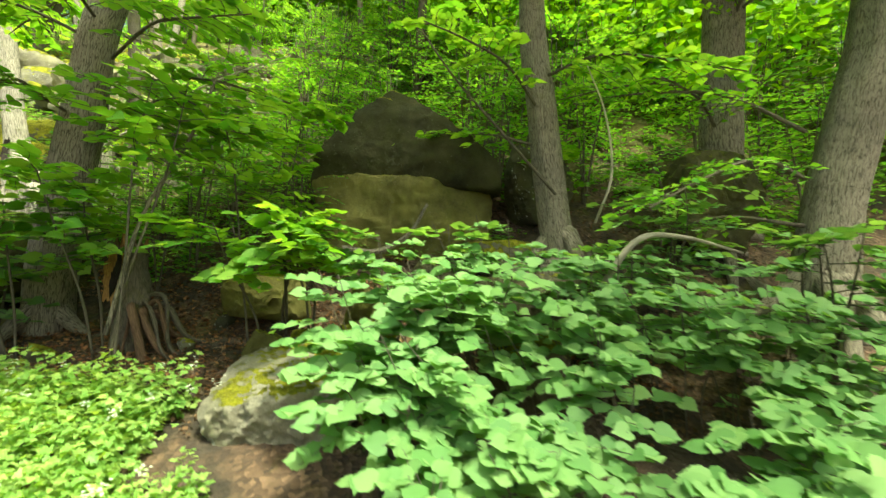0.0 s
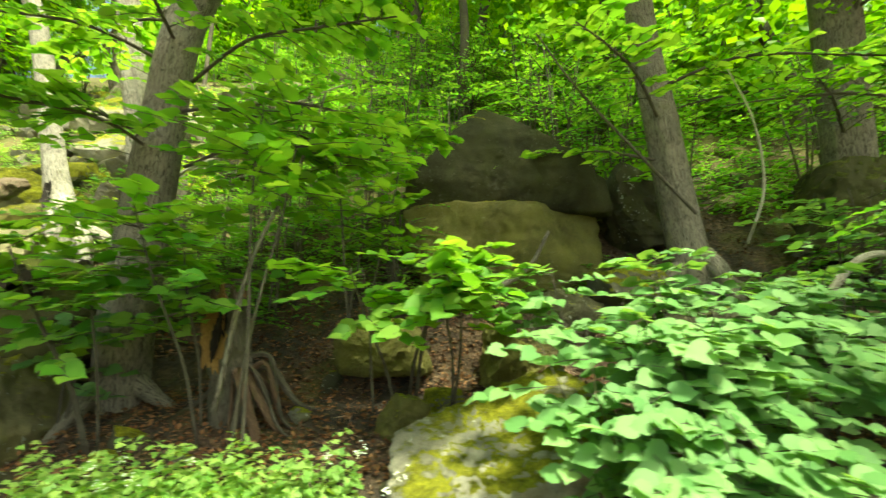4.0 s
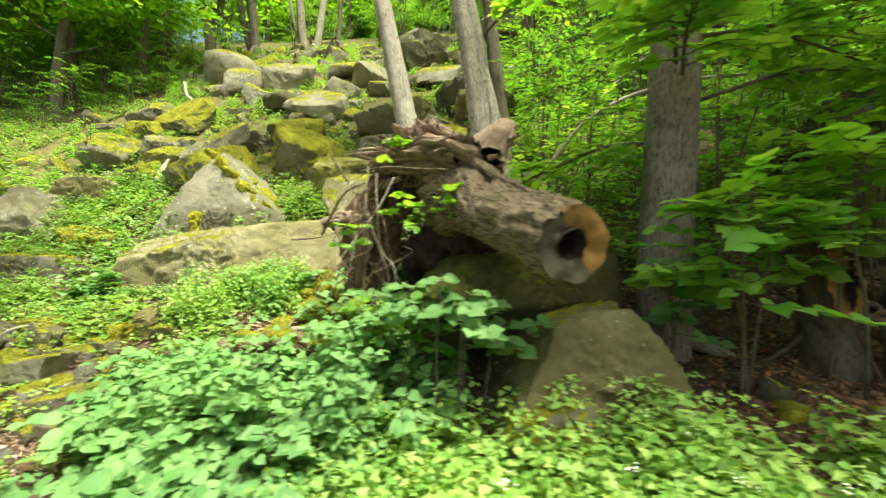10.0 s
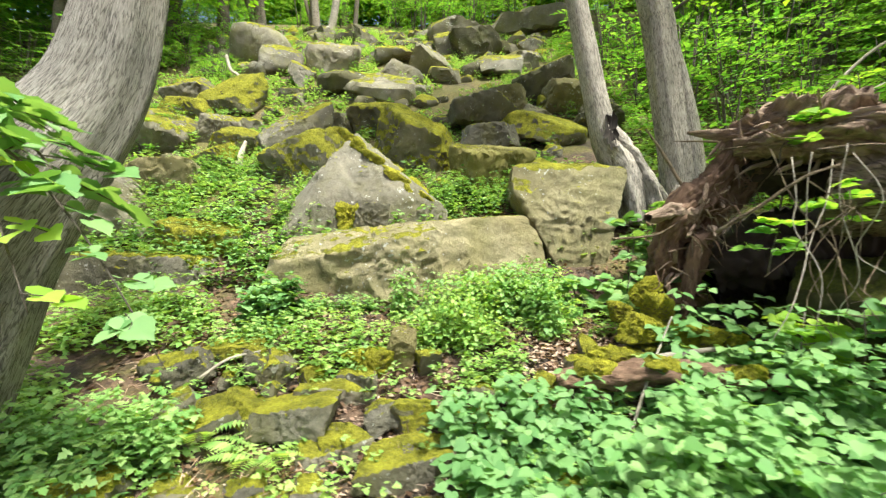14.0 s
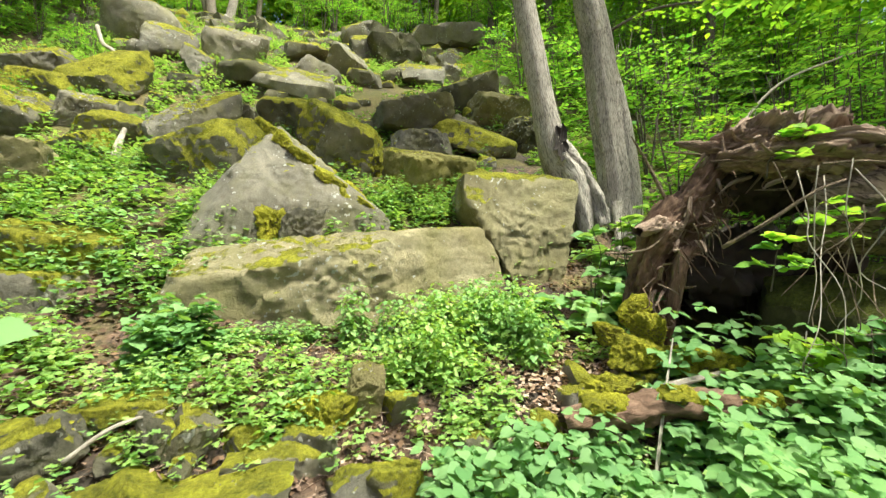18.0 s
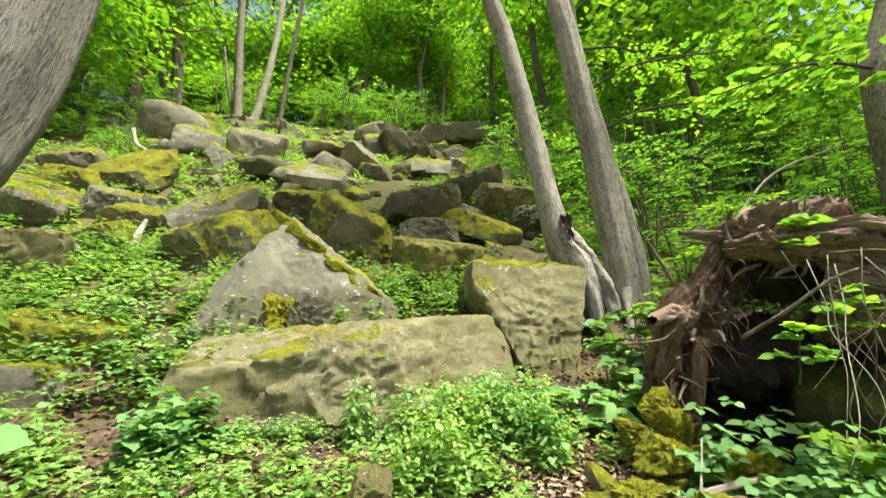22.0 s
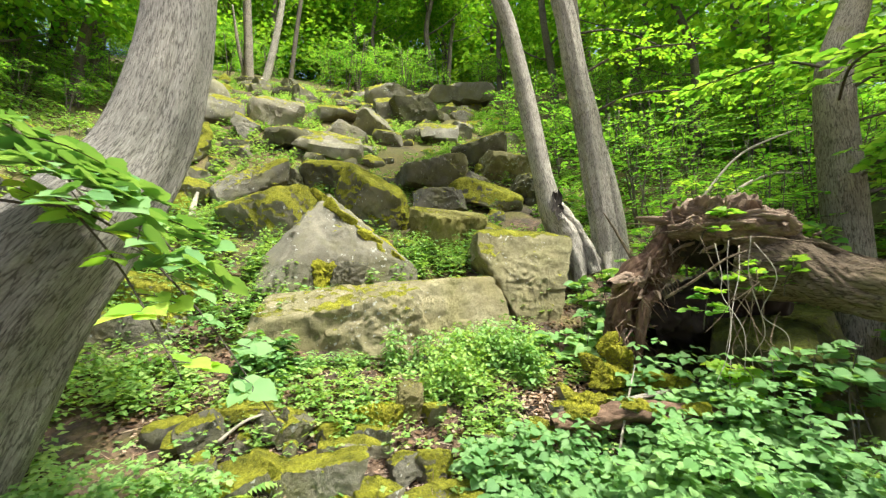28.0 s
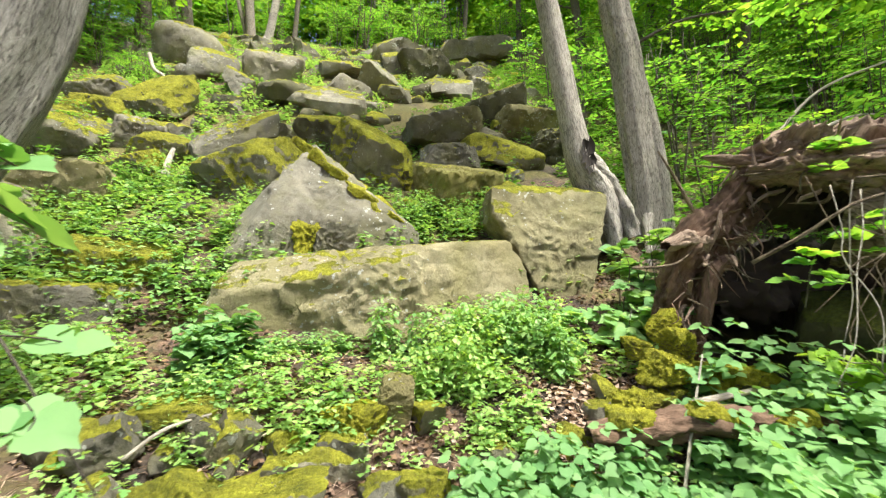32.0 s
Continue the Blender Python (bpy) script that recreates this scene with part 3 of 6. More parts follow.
# boulders under the fallen log
rock(-3.0, 3.1, 1.36, 0.78, 1.0, 75, STONE_WARM, "tan boulder with a mossy top under the hollow log", 10, (0, 0), 0.2, z=0.25, group=G_PATH, cuts=2, jit=0.08, rough=0.03, faces=((185, 32, 0.48), (-5, 38, 0.5), (-90, 14, 0.38)), sub=6)
rock(-3.4, 3.62, 1.55, 0.9, 0.62, 76, STONE_DEEP_SHADE, "mossy boulder that carries the fallen log, shade in its dark colour", 24, (4, -6), 0.0, z=0.84, group=G_PATH, sub=6, rough=0.03, cuts=5, faces=((-90, -38, 0.42), (-90, 40, 0.46)))
# Added to close the recess behind the roots, with shade in its colour.
rock(-3.3, 4.3, 1.3, 0.8, 0.9, 176, STONE_DEEP_SHADE, "boulder added behind the upturned roots, shade in its dark colour", 10, (0, 0), 0.2, z=0.95, group=G_PATH)
rock(-3.35, 2.6, 0.5, 0.35, 0.4, 77, STONE, "pale low stone in the herbs", 0, (0, 0), 0.2, group=G_PATH)
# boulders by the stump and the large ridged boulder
rock(1.2, 5.25, 2.4, 1.5, 1.3, 78, STONE_CANOPY_SHADE, "huge dark gabled boulder with an overhanging ledge, canopy shade in its colour", 0, (-3, 0), 0.0, z=2.42, group=G_PATH, sub=6, cuts=0, sharp=40, rough=0.017, jit=0.04, faces=((180, 41, 0.615), (0, 57, 0.42), (-90, 30, 0.74), (-90, -30, 0.86), (-50, 10, 1.05)))
rock(1.15, 5.22, 2.3, 1.45, 1.3, 79, STONE_OLIVE, "yellow-green lower body of the huge boulder", -2, (5, 0), 0.0, z=1.38, group=G_PATH, sub=6, cuts=1, sharp=24, rough=0.017, jit=0.06, faces=((-90, -24, 0.74), (190, -25, 1.0), (-60, 15, 0.9)))
rock(-0.1, 3.68, 0.68, 0.55, 0.42, 80, STONE_OLIVE, "rounded boulder with a green side", 0, (0, 6), 0.1, z=0.9, group=G_PATH, sharp=6, cuts=2, rough=0.05)
rock(1.03, 3.65, 0.5, 0.42, 0.42, 81, STONE_OLIVE, "mossy stone in the leaf litter", 25, (8, 20), 0.15, group=G_PATH, sharp=20, cuts=10, rough=0.06)
rock(0.2, 3.15, 0.3, 0.26, 0.3, 181, STONE_OLIVE, "upright mossy stone in dark soil", 25, (0, 25), 0.2, group=G_PATH, cuts=8)
rock(0.45, 3.4, 0.26, 0.22, 0.18, 182, STONE_MOSS, "small mossy stone in the leaf litter", 25, (0, 0), 0.2, group=G_PATH, cuts=8)
rock(1.65, 4.15, 0.5, 0.45, 0.4, 183, STONE_SHADED, "dark stone at the foot of the huge boulder", 25, (0, 12), 0.2, group=G_PATH, cuts=8)
rock(0.75, 2.55, 1.3, 0.85, 0.5, 82, STONE_SUNLIT, "large pale slab with sunlight in its colour and yellow moss patches", 18, (14, -10), 0.1, z=0.28, group=G_PATH, sharp=22, cuts=3, sub=6)
rock(2.72, 3.8, 1.35, 0.6, 0.42, 83, STONE_SHADED, "long low brown boulder in leaf litter", 4, (0, 2), 0.1, group=G_PATH, sharp=26, cuts=5, rough=0.05)
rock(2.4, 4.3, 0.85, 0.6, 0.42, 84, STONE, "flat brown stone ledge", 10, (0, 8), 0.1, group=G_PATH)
rock(2.35, 2.75, 0.75, 0.5, 0.42, 85, STONE_SHADED, "brown stone under the leaves", 0, (0, 0), 0.1, group=G_PATH)
rock(3.0, 5.3, 1.0, 0.8, 0.8, 86, STONE_SHADED, "dark boulder behind the trees", 0, (0, 0), 0.1, group=G_PATH)


# Rock shape added in place of the dark root mass at the tree's foot.
rock(4.75, 4.35, 1.1, 0.8, 1.0, 87, STONE_DEEP_SHADE, "boulder-shaped stand-in for the dark root mass under a pale tree", 10, (0, 6), 0.1, z=2.0, group=G_PATH)
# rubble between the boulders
RUBBLE_FAR = [rock_mesh(1.0 + 0.3 * (k % 3), 0.8, 0.45 + 0.12 * (k % 4), 500 + k, (STONE, STONE_MOSS, STONE_SHADED, STONE_GREY)[k % 4], sub=3) for k in range(12)]
RUBBLE = [rock_mesh(1.0 + 0.3 * (k % 3), 0.8, 0.45 + 0.12 * (k % 4), 500 + k, (STONE, STONE_MOSS, STONE_SHADED, STONE_GREY)[k % 4], sub=4) for k in range(12)]
_r = np.random.default_rng(41)
for k in range(290):
    y = 5.6 + 12 * _r.uniform(0, 1) ** 0.7
    x = _r.uniform(-13.5, -3.6 + 0.12 * y)
    s = _r.uniform(0.2, 0.56) * (0.5 + 0.05 * y)
    o = tagged(new("rubble_stone", (RUBBLE if y < 8 else RUBBLE_FAR)[k % 12]), ("grey angular stone between larger boulders", "stone tufted with yellow moss", "dark broken stone in the rockfall", "pale weathered stone in the rockfall")[k % 4], "stone", "loose stones of the rockfall")
    o.matrix_world = pose(x, y, ground(x, y) + 0.05 * s, 16 + _r.uniform(-16, 18), _r.uniform(-22, 22), _r.uniform(-40, 40)) @ Matrix.Scale(s, 4)
for k in range(46):
    x, y = _r.uniform(-8.4, 3.5), _r.uniform(2.4, 4.4)
    s = _r.uniform(0.08, 0.26)
    o = tagged(new("loose_stone", RUBBLE_FAR[k % 12]), "small stone half buried in leaf litter", "stone", "small stones on the lower slope")
    o.matrix_world = pose(x, y, ground(x, y) + 0.1 * s, _r.uniform(-20, 20), _r.uniform(-20, 20), _r.uniform(0, 360)) @ Matrix.Scale(s, 4)


# ---- tubes: trunks, limbs, roots, sticks ----
def smooth_line(pts, n):
    """n points on a smooth line through pts."""
    p = np.array(pts, float)
    p = np.vstack([2 * p[0] - p[1], p, 2 * p[-1] - p[-2]])
    out = []
    for s in np.linspace(0, len(p) - 3 - 1e-6, n):
        i, t = int(s), s - int(s)
        a, b, c, d = p[i : i + 4]
        out.append(0.5 * (2 * b + (c - a) * t + (2 * a - 5 * b + 4 * c - d) * t * t + (3 * b - a - 3 * c + d) * t**3))
    return np.array(out)


def tube(pts, radii, sides=12, rings=16, wob=0.0, seed=0, flute=0.0, caps=True):
    """Vertices, quads and uv of a round, tapering limb through pts."""
    line = smooth_line(pts, rings)
    rad = np.interp(np.linspace(0, 1, rings), np.linspace(0, 1, len(radii)), radii)
    tan = np.gradient(line, axis=0)
    tan /= np.linalg.norm(tan, axis=1)[:, None]
    side = np.cross(tan[0], (0.31, 0.9, 0.2))
    V, UV = [], []
    length = np.r_[0, np.cumsum(np.linalg.norm(np.diff(line, axis=0), axis=1))]
    off = Vector((seed * 3.1, seed * 1.7, 0))
    for i in range(rings):
        side = side - tan[i] * (side @ tan[i])
        side /= np.linalg.norm(side)
        other = np.cross(tan[i], side)
        for k in range(sides + 1):
            a = 2 * math.pi * k / sides
            d = math.cos(a) * side + math.sin(a) * other
            r = rad[i]
            if wob or flute:
                q = Vector((math.cos(a) * 1.5, math.sin(a) * 1.5, length[i] * 1.2)) + off
                r *= 1 + wob * noise.noise(q) + flute * noise.noise(Vector((math.cos(a) * 4, math.sin(a) * 4, length[i] * 0.5)) + off)
            V.append(line[i] + d * r)
            UV.append((k / sides * 2 * math.pi * radii[0], length[i]))
    n = sides + 1
    T = [(i * n + k, i * n + k + 1, (i + 1) * n + k + 1, (i + 1) * n + k) for i in range(rings - 1) for k in range(sides)]
    if caps:
        for i, flip in ((0, True), (rings - 1, False)):
            c = len(V)
            V.append(line[i])
            UV.append((0, length[i]))
            for k in range(sides):
                a, b = i * n + k, i * n + k + 1
                T.append((b, a, c, c) if flip else (a, b, c, c))
    return np.array(V), T, np.array(UV)


def tubes_mesh(name, material, items):
    """One mesh out of several tubes."""
    V, T, U, o = [], [], [], 0
    for v, t, u in items:
        V.append(v)
        U.append(u)
        T += [tuple(i + o for i in q) for q in t]
        o += len(v)
    quads = [q for q in T if q[2] != q[3]]
    tris = [q[:3] for q in T if q[2] == q[3]]
    allt = [(q[0], q[1], q[2]) for q in quads] + [(q[0], q[2], q[3]) for q in quads] + tris
    return mesh_from(name, np.vstack(V), allt, material, np.vstack(U))


# ---- leaves ----
HALF = ((0.2, -0.09, 0.02), (0.44, -0.01, 0.07), (0.5, 0.17, 0.07), (0.57, 0.3, 0.08), (0.5, 0.44, 0.06), (0.48, 0.58, 0.05), (0.34, 0.66, 0.02), (0.28, 0.8, 0.0), (0.13, 0.88, -0.06))
HEART = ((0, 0.03, 0.0),) + HALF + ((0, 1.08, -0.14),) + tuple((-x, y, z) for x, y, z in HALF[::-1]) + ((0, 0.45, -0.02),)
HEART_T = tuple((20, k, (k + 1) % 20) for k in range(20))
LOBE = ((0.1, 0.12, 0.01), (0.42, 0.1, 0.05), (0.5, 0.3, 0.04), (0.2, 0.36, 0.02), (0.36, 0.6, 0.03), (0.18, 0.78, 0.0))
LOBED = ((0, 0, 0),) + LOBE + ((0, 1, -0.08),) + tuple((-x, y, z) for x, y, z in LOBE[::-1]) + ((0, 0.34, -0.02),)
LOBED_T = tuple((14, k, (k + 1) % 14) for k in range(14))
OVAL = ((0, 0, 0), (-0.36, 0.42, 0.07), (0, 1, -0.1), (0.36, 0.42, 0.07), (0, 0.45, -0.02))
OVAL_T = ((4, 0, 1), (4, 1, 2), (4, 2, 3), (4, 3, 0))
SIMPLE = ((0, 0, 0), (-0.33, 0.45, 0.05), (0, 1, -0.05), (0.33, 0.45, 0.05))
SIMPLE_T = ((0, 1, 2), (0, 2, 3))


def leaf_cloud(name, material, pos, way, up, size, shape=OVAL, tris=OVAL_T):
    """Many leaves in one mesh: each has its foot at pos, points along way and shows its face to up."""
    pos, way, up, size = (np.asarray(a, float) for a in (pos, way, up, size))
    way = way / np.linalg.norm(way, axis=1)[:, None]
    side = np.cross(way, up)
    side /= np.linalg.norm(side, axis=1)[:, None] + 1e-9
    up = np.cross(side, way)
    s = np.array(shape)
    v = pos[:, None] + size[:, None, None] * (side[:, None] * s[None, :, :1] + way[:, None] * s[None, :, 1:2] + up[:, None] * s[None, :, 2:])
    t = np.arange(len(pos))[:, None, None] * len(s) + np.array(tris)[None]
    return mesh_from(name, v.reshape(-1, 3), t.reshape(-1, 3), material)


def spray(r, foot, way, length, leaves, size, droop=0.25):
    """Twig line and leaves (pos, way, up, size) of one flat spray: two ranks of leaves along an arching twig."""
    foot, way = np.array(foot, float), np.array(way, float)
    way /= np.linalg.norm(way)
    side = np.cross(way, (0, 0, 1))
    side /= np.linalg.norm(side) + 1e-9
    line = [foot + way * length * s + np.array((0, 0, -droop * length * s * s)) + side * r.normal(0, 0.02) for s in (0, 0.35, 0.7, 1)]
    out = []
    for k in range(leaves):
        s = 0.12 + 0.88 * (k + r.uniform(0, 0.6)) / leaves
        p = foot + way * length * s + np.array((0, 0, -droop * length * s * s))
        d = (1 if k % 2 else -1) * side * r.uniform(0.6, 1.1) + way * r.uniform(0.5, 1.1) + np.array((0, 0, r.uniform(-0.34, 0.05)))
        u = np.array((r.normal(0, 0.25), r.normal(-0.62, 0.3) if foot[2] < 1.6 else r.normal(0.15, 0.4), 1.0))
        out.append((p + side * r.normal(0, 0.015), d, u, size * r.uniform(0.6, 1.15)))
    return line, out


def foliage(name, material, leaves, shape=HEART, tris=HEART_T):
    return leaf_cloud(name, material, [a[0] for a in leaves], [a[1] for a in leaves], [a[2] for a in leaves], [a[3] for a in leaves], shape, tris)


def sapling(name, x, y, height, lean, sprays, spread, leaves, size, material, label, seed, low=0.25, aim=None, z=None, stem_r=0.012, stems=1, bark=BARK_DARK, arc=180, shape=(HEART, HEART_T), category="sapling", droop=0.25):
    """A young tree or shrub: thin stems, twigs in flat layers, and leaves. aim: mean azimuth of its sprays, within arc degrees on both sides."""
    r = np.random.default_rng(seed)
    base = np.array((x, y, relief(x, y) - 0.03 if z is None else z))
    t = thing(name, *base, label, category)
    twigs, lv = [], []
    stem_lines = []
    for s in range(stems):
        sway = np.array((lean[0] + r.normal(0, 0.12) * (stems > 1), lean[1] + r.normal(0, 0.12) * (stems > 1), 0)) * height
        foot = base + np.array((r.normal(0, 0.05), r.normal(0, 0.05), 0)) * (stems > 1)
        line = [foot, foot + sway * 0.25 + (0, 0, height * 0.35), foot + sway * 0.6 + (r.normal(0, 0.04), r.normal(0, 0.04), height * 0.7), foot + sway + (0, 0, height)]
        stem_lines.append(line)
        part("stem", tubes_mesh("stem", bark, [tube(line, (stem_r, stem_r * 0.8, stem_r * 0.35), 7, 12, 0.1, seed + s)]), t)
    for k in range(sprays):
        line = smooth_line(stem_lines[k % stems], 20)
        f = low + (1 - low) * (k + r.uniform(0, 1)) / sprays
        foot = line[min(19, int(f * 19))]
        az = radians(r.uniform(0, 360) if aim is None else aim + r.uniform(-arc, arc))
        way = np.array((math.cos(az), math.sin(az), r.uniform(-0.05, 0.45)))
        ln, more = spray(r, foot, way, spread * r.uniform(0.55, 1.1) * (1.15 - 0.45 * f), leaves, size, droop)
        twigs.append(tube(ln, (stem_r * 0.4, 0.0018), 5, 6))
        lv += more
    part("branchwork", tubes_mesh("branchwork", bark, twigs), t)
    part("foliage", foliage("foliage", material, lv, *shape), t)
    return t


# ---- near trees ----
def trunk_tree(name, pts, radii, bark, label, seed, flute=0.12, sides=28, rings=40, roots=4, limbs=(), sink=0.25):
    base = np.array(pts[0], float)
    t = thing(name, *base, label, "tree")
    r = np.random.default_rng(seed)
    pts = [base - (0, 0, sink)] + [tuple(p) for p in pts]
    part("trunk", tubes_mesh("trunk", bark, [tube(pts, radii, sides, rings, 0.08, seed, flute)]), t)
    for k in range(roots):
        a = radians(360 * k / roots + r.uniform(-25, 25))
        d = np.array((math.cos(a), math.sin(a), 0))
        R = radii[0]
        far = base + d * R * 2.6
        far[2] = relief(far[0], far[1]) - 0.04
        part("root", tubes_mesh("root", bark, [tube([base + d * R * 0.25 + (0, 0, R * 0.9), base + d * R * 1.0 + (0, 0, R * 0.2), far - (0, 0, 0.05)], (R * 0.45, R * 0.3, R * 0.1), 10, 10, 0.15, seed + k)]), t)
    for line, rr in limbs:
        part("limb", tubes_mesh("limb", bark, [tube(line, (rr, rr * 0.75, rr * 0.35), 10, 16, 0.1, seed + 9)]), t)
    return t


def bough(tree, foot, way, length, subs, leaves, size, material, seed, r0=0.02, droop=0.18, bark=BARK_DARK, shape=(OVAL, OVAL_T), reach=0.6):
    """A leafy branch of a tree: an arching limb with flat sprays to both sides."""
    r = np.random.default_rng(seed)
    foot, way = np.array(foot, float), np.array(way, float)
    way /= np.linalg.norm(way)
    side = np.cross(way, (0, 0, 1))
    side /= np.linalg.norm(side)
    line = [foot, foot + way * length * 0.35 + (0, 0, 0.05 * length), foot + way * length * 0.7 - (0, 0, droop * length * 0.3), foot + way * length - (0, 0, droop * length)]
    path = smooth_line(line, 24)
    items, lv = [tube(line, (r0, r0 * 0.7, r0 * 0.3), 7, 16, 0.1, seed)], []
    for k in range(subs):
        f = 0.15 + 0.85 * (k + r.uniform(0, 1)) / subs
        p = path[min(23, int(f * 23))]
        d = side * (1 if k % 2 else -1) * r.uniform(0.5, 1) + way * r.uniform(0.3, 1) + np.array((0, 0, r.uniform(-0.25, 0.25)))
        ln, more = spray(r, p, d, reach * r.uniform(0.5, 1.1) * (1.2 - 0.6 * f), leaves, size, 0.3)
        items.append(tube(ln, (r0 * 0.3, 0.0018), 5, 6))
        lv += more
    b = part("bough", tubes_mesh("bough", bark, items), tree)
    leaf = tagged(new("foliage", foliage("foliage", material, lv, *shape)), kind="stuff")
    leaf.parent = b


LEANING = trunk_tree("leaning_tree", [(-9.15, 2.85, 0.1), (-9.08, 2.88, 0.5), (-8.98, 2.92, 0.9), (-8.83, 2.98, 1.3), (-8.68, 3.03, 1.6), (-8.5, 3.13, 1.95), (-8.35, 3.26, 2.35), (-8.27, 3.32, 2.8), (-8.25, 3.38, 3.5), (-8.35, 3.6, 5.5), (-8.4, 3.9, 9)], (0.52, 0.5, 0.44, 0.42, 0.385, 0.345, 0.29, 0.24, 0.215, 0.205, 0.19, 0.12), BARK_OLD, "leaning grey tree trunk with furrowed bark beside the path", 3, rings=110, sides=64, flute=0.08)
HOLLOW_TREE = trunk_tree("hollow_tree", [(-4.3, 5.5, 2.3), (-4.5, 5.5, 2.72), (-4.63, 5.5, 3.2), (-4.77, 5.5, 3.9), (-4.9, 5.5, 4.55), (-5.08, 5.5, 5.31), (-5.32, 5.5, 6.2), (-5.45, 5.8, 9)], (0.2, 0.2, 0.17, 0.135, 0.12, 0.115, 0.11, 0.1, 0.07), BARK_PALE, "slender pale leaning tree with a rotted hollow at its foot", 5, sides=24, roots=0, sink=0.5)
PALE = trunk_tree("pale_tree", [(-3.52, 5.78, 2.1), (-3.58, 5.75, 2.66), (-3.68, 5.75, 3.4), (-3.77, 5.75, 4.17), (-3.91, 5.75, 4.83), (-4.05, 5.75, 5.73), (-4.2, 5.75, 6.71), (-4.3, 5.95, 11)], (0.22, 0.2, 0.175, 0.165, 0.16, 0.15, 0.145, 0.135, 0.09), BARK_PALE, "pale straight tree trunk with smooth fluted bark", 6, roots=3, sink=0.6, flute=0.3, limbs=(([(-3.36, 5.7, 1.95), (-3.42, 5.66, 2.7), (-3.55, 5.66, 3.5), (-3.74, 5.7, 4.35)], 0.125),))
trunk_tree("dead_snag", [(-3.3, 6.1, 2.1), (-3.35, 6.1, 3.1), (-3.5, 6.2, 4.6), (-3.65, 6.2, 6.5), (-3.75, 6.3, 10)], (0.13, 0.11, 0.1, 0.09, 0.07, 0.05), BARK_DARK, "thin dark tree trunk close behind a pale one", 8, roots=2)
BENT = trunk_tree("bent_tree", [(-2.25, 3.72, 0.7), (-2.22, 3.7, 1.4), (-2.12, 3.75, 2.7), (-1.96, 3.78, 4.1), (-1.3, 3.8, 5.5), (-0.5, 3.9, 8.5)], (0.25, 0.2, 0.2, 0.19, 0.17, 0.14, 0.1), BARK, "grey tree trunk standing behind the fallen log", 12)
BOULDER_TREE = trunk_tree("boulder_tree", [(3.05, 4.3, 1.65), (2.95, 4.3, 2.1), (2.78, 4.3, 3.3), (2.62, 4.3, 4.5), (2.4, 4.4, 8)], (0.28, 0.2, 0.18, 0.165, 0.15, 0.1), BARK, "grey tree trunk beside the huge boulder", 14)
UPSLOPE = trunk_tree("upslope_tree", [(5.15, 4.7, 2.0), (5.1, 4.65, 3.4), (5.05, 4.6, 5.1), (5.0, 4.6, 9)], (0.32, 0.25, 0.24, 0.22, 0.14), BARK, "thick pale tree trunk on the slope", 15)
trunk_tree("twin_tree", [(-12.9, 17, 9.9), (-13.0, 17, 10.6), (-13.34, 17, 13.7), (-13.79, 17, 16.5), (-14.1, 17, 20)], (0.3, 0.22, 0.2, 0.18, 0.15, 0.08), BARK, "grey forest tree forking at its foot into two stems", 31, sides=16, rings=24, limbs=(([(-13.1, 17, 10.0), (-13.5, 17, 11.4), (-13.8, 17, 13.1), (-14.3, 17, 16.4), (-14.6, 17, 19)], 0.16),))
trunk_tree("crest_tree", [(-10.85, 17, 9.9), (-10.92, 17, 10.6), (-11.16, 17, 13.4), (-11.4, 17, 17.1), (-11.6, 17, 21)], (0.26, 0.18, 0.17, 0.15, 0.13, 0.07), BARK, "slender grey tree at the crest of the rockfall", 32, sides=16, rings=24, limbs=(([(-11.0, 17.1, 10.1), (-11.4, 17.1, 11.6), (-11.7, 17.1, 13.2)], 0.09),))
trunk_tree("bowed_tree", [(-10.4, 17, 9.9), (-10.24, 17, 10.5), (-9.92, 17, 13.0), (-9.77, 17, 15.7), (-9.85, 17, 18), (-9.9, 17, 21)], (0.24, 0.16, 0.14, 0.12, 0.11, 0.09, 0.06), BARK_PALE, "pale bowed tree leaning away from its neighbour", 33, sides=16, rings=28)
trunk_tree("thin_tree", [(-9.45, 17, 9.9), (-9.38, 17, 10.6), (-9.22, 17, 13.2), (-9.0, 17, 15.8), (-8.8, 17, 19)], (0.14, 0.1, 0.09, 0.08, 0.07, 0.04), BARK_DARK, "thin dark tree at the crest of the rockfall", 34, sides=12, rings=20)
THICK = trunk_tree("thick_tree", [(5.25, 3.4, 1.2), (5.34, 3.4, 2.1), (5.57, 3.4, 3.1), (5.82, 3.4, 4.2), (6.15, 3.5, 8)], (0.36, 0.27, 0.24, 0.23, 0.22, 0.16), BARK, "thick old tree trunk with deeply furrowed bark", 16, roots=6)

_r = np.random.default_rng(12)
# twigs that hang beside the leaning tree
bough(LEANING, (-8.75, 2.75, 2.0), (1, -0.55, -0.22), 1.25, 9, 4, 0.1, LEAF_FRESH, 33, 0.008, 0.4, shape=(HEART, HEART_T), reach=0.26)
bough(LEANING, (-8.8, 2.7, 2.15), (1, -0.28, -0.12), 1.1, 15, 6, 0.115, LEAF_LINDEN, 31, 0.012, 0.35, shape=(HEART, HEART_T), reach=0.4)
bough(LEANING, (-8.9, 2.65, 2.25), (0.8, -0.4, -0.1), 1.0, 15, 6, 0.12, LEAF_LINDEN, 32, 0.01, 0.3, shape=(HEART, HEART_T), reach=0.4)
bough(LEANING, (-8.6, 2.7, 1.95), (1, -0.3, -0.35), 1.35, 8, 4, 0.095, LEAF_LINDEN, 34, 0.007, 0.35, shape=(HEART, HEART_T), reach=0.24)
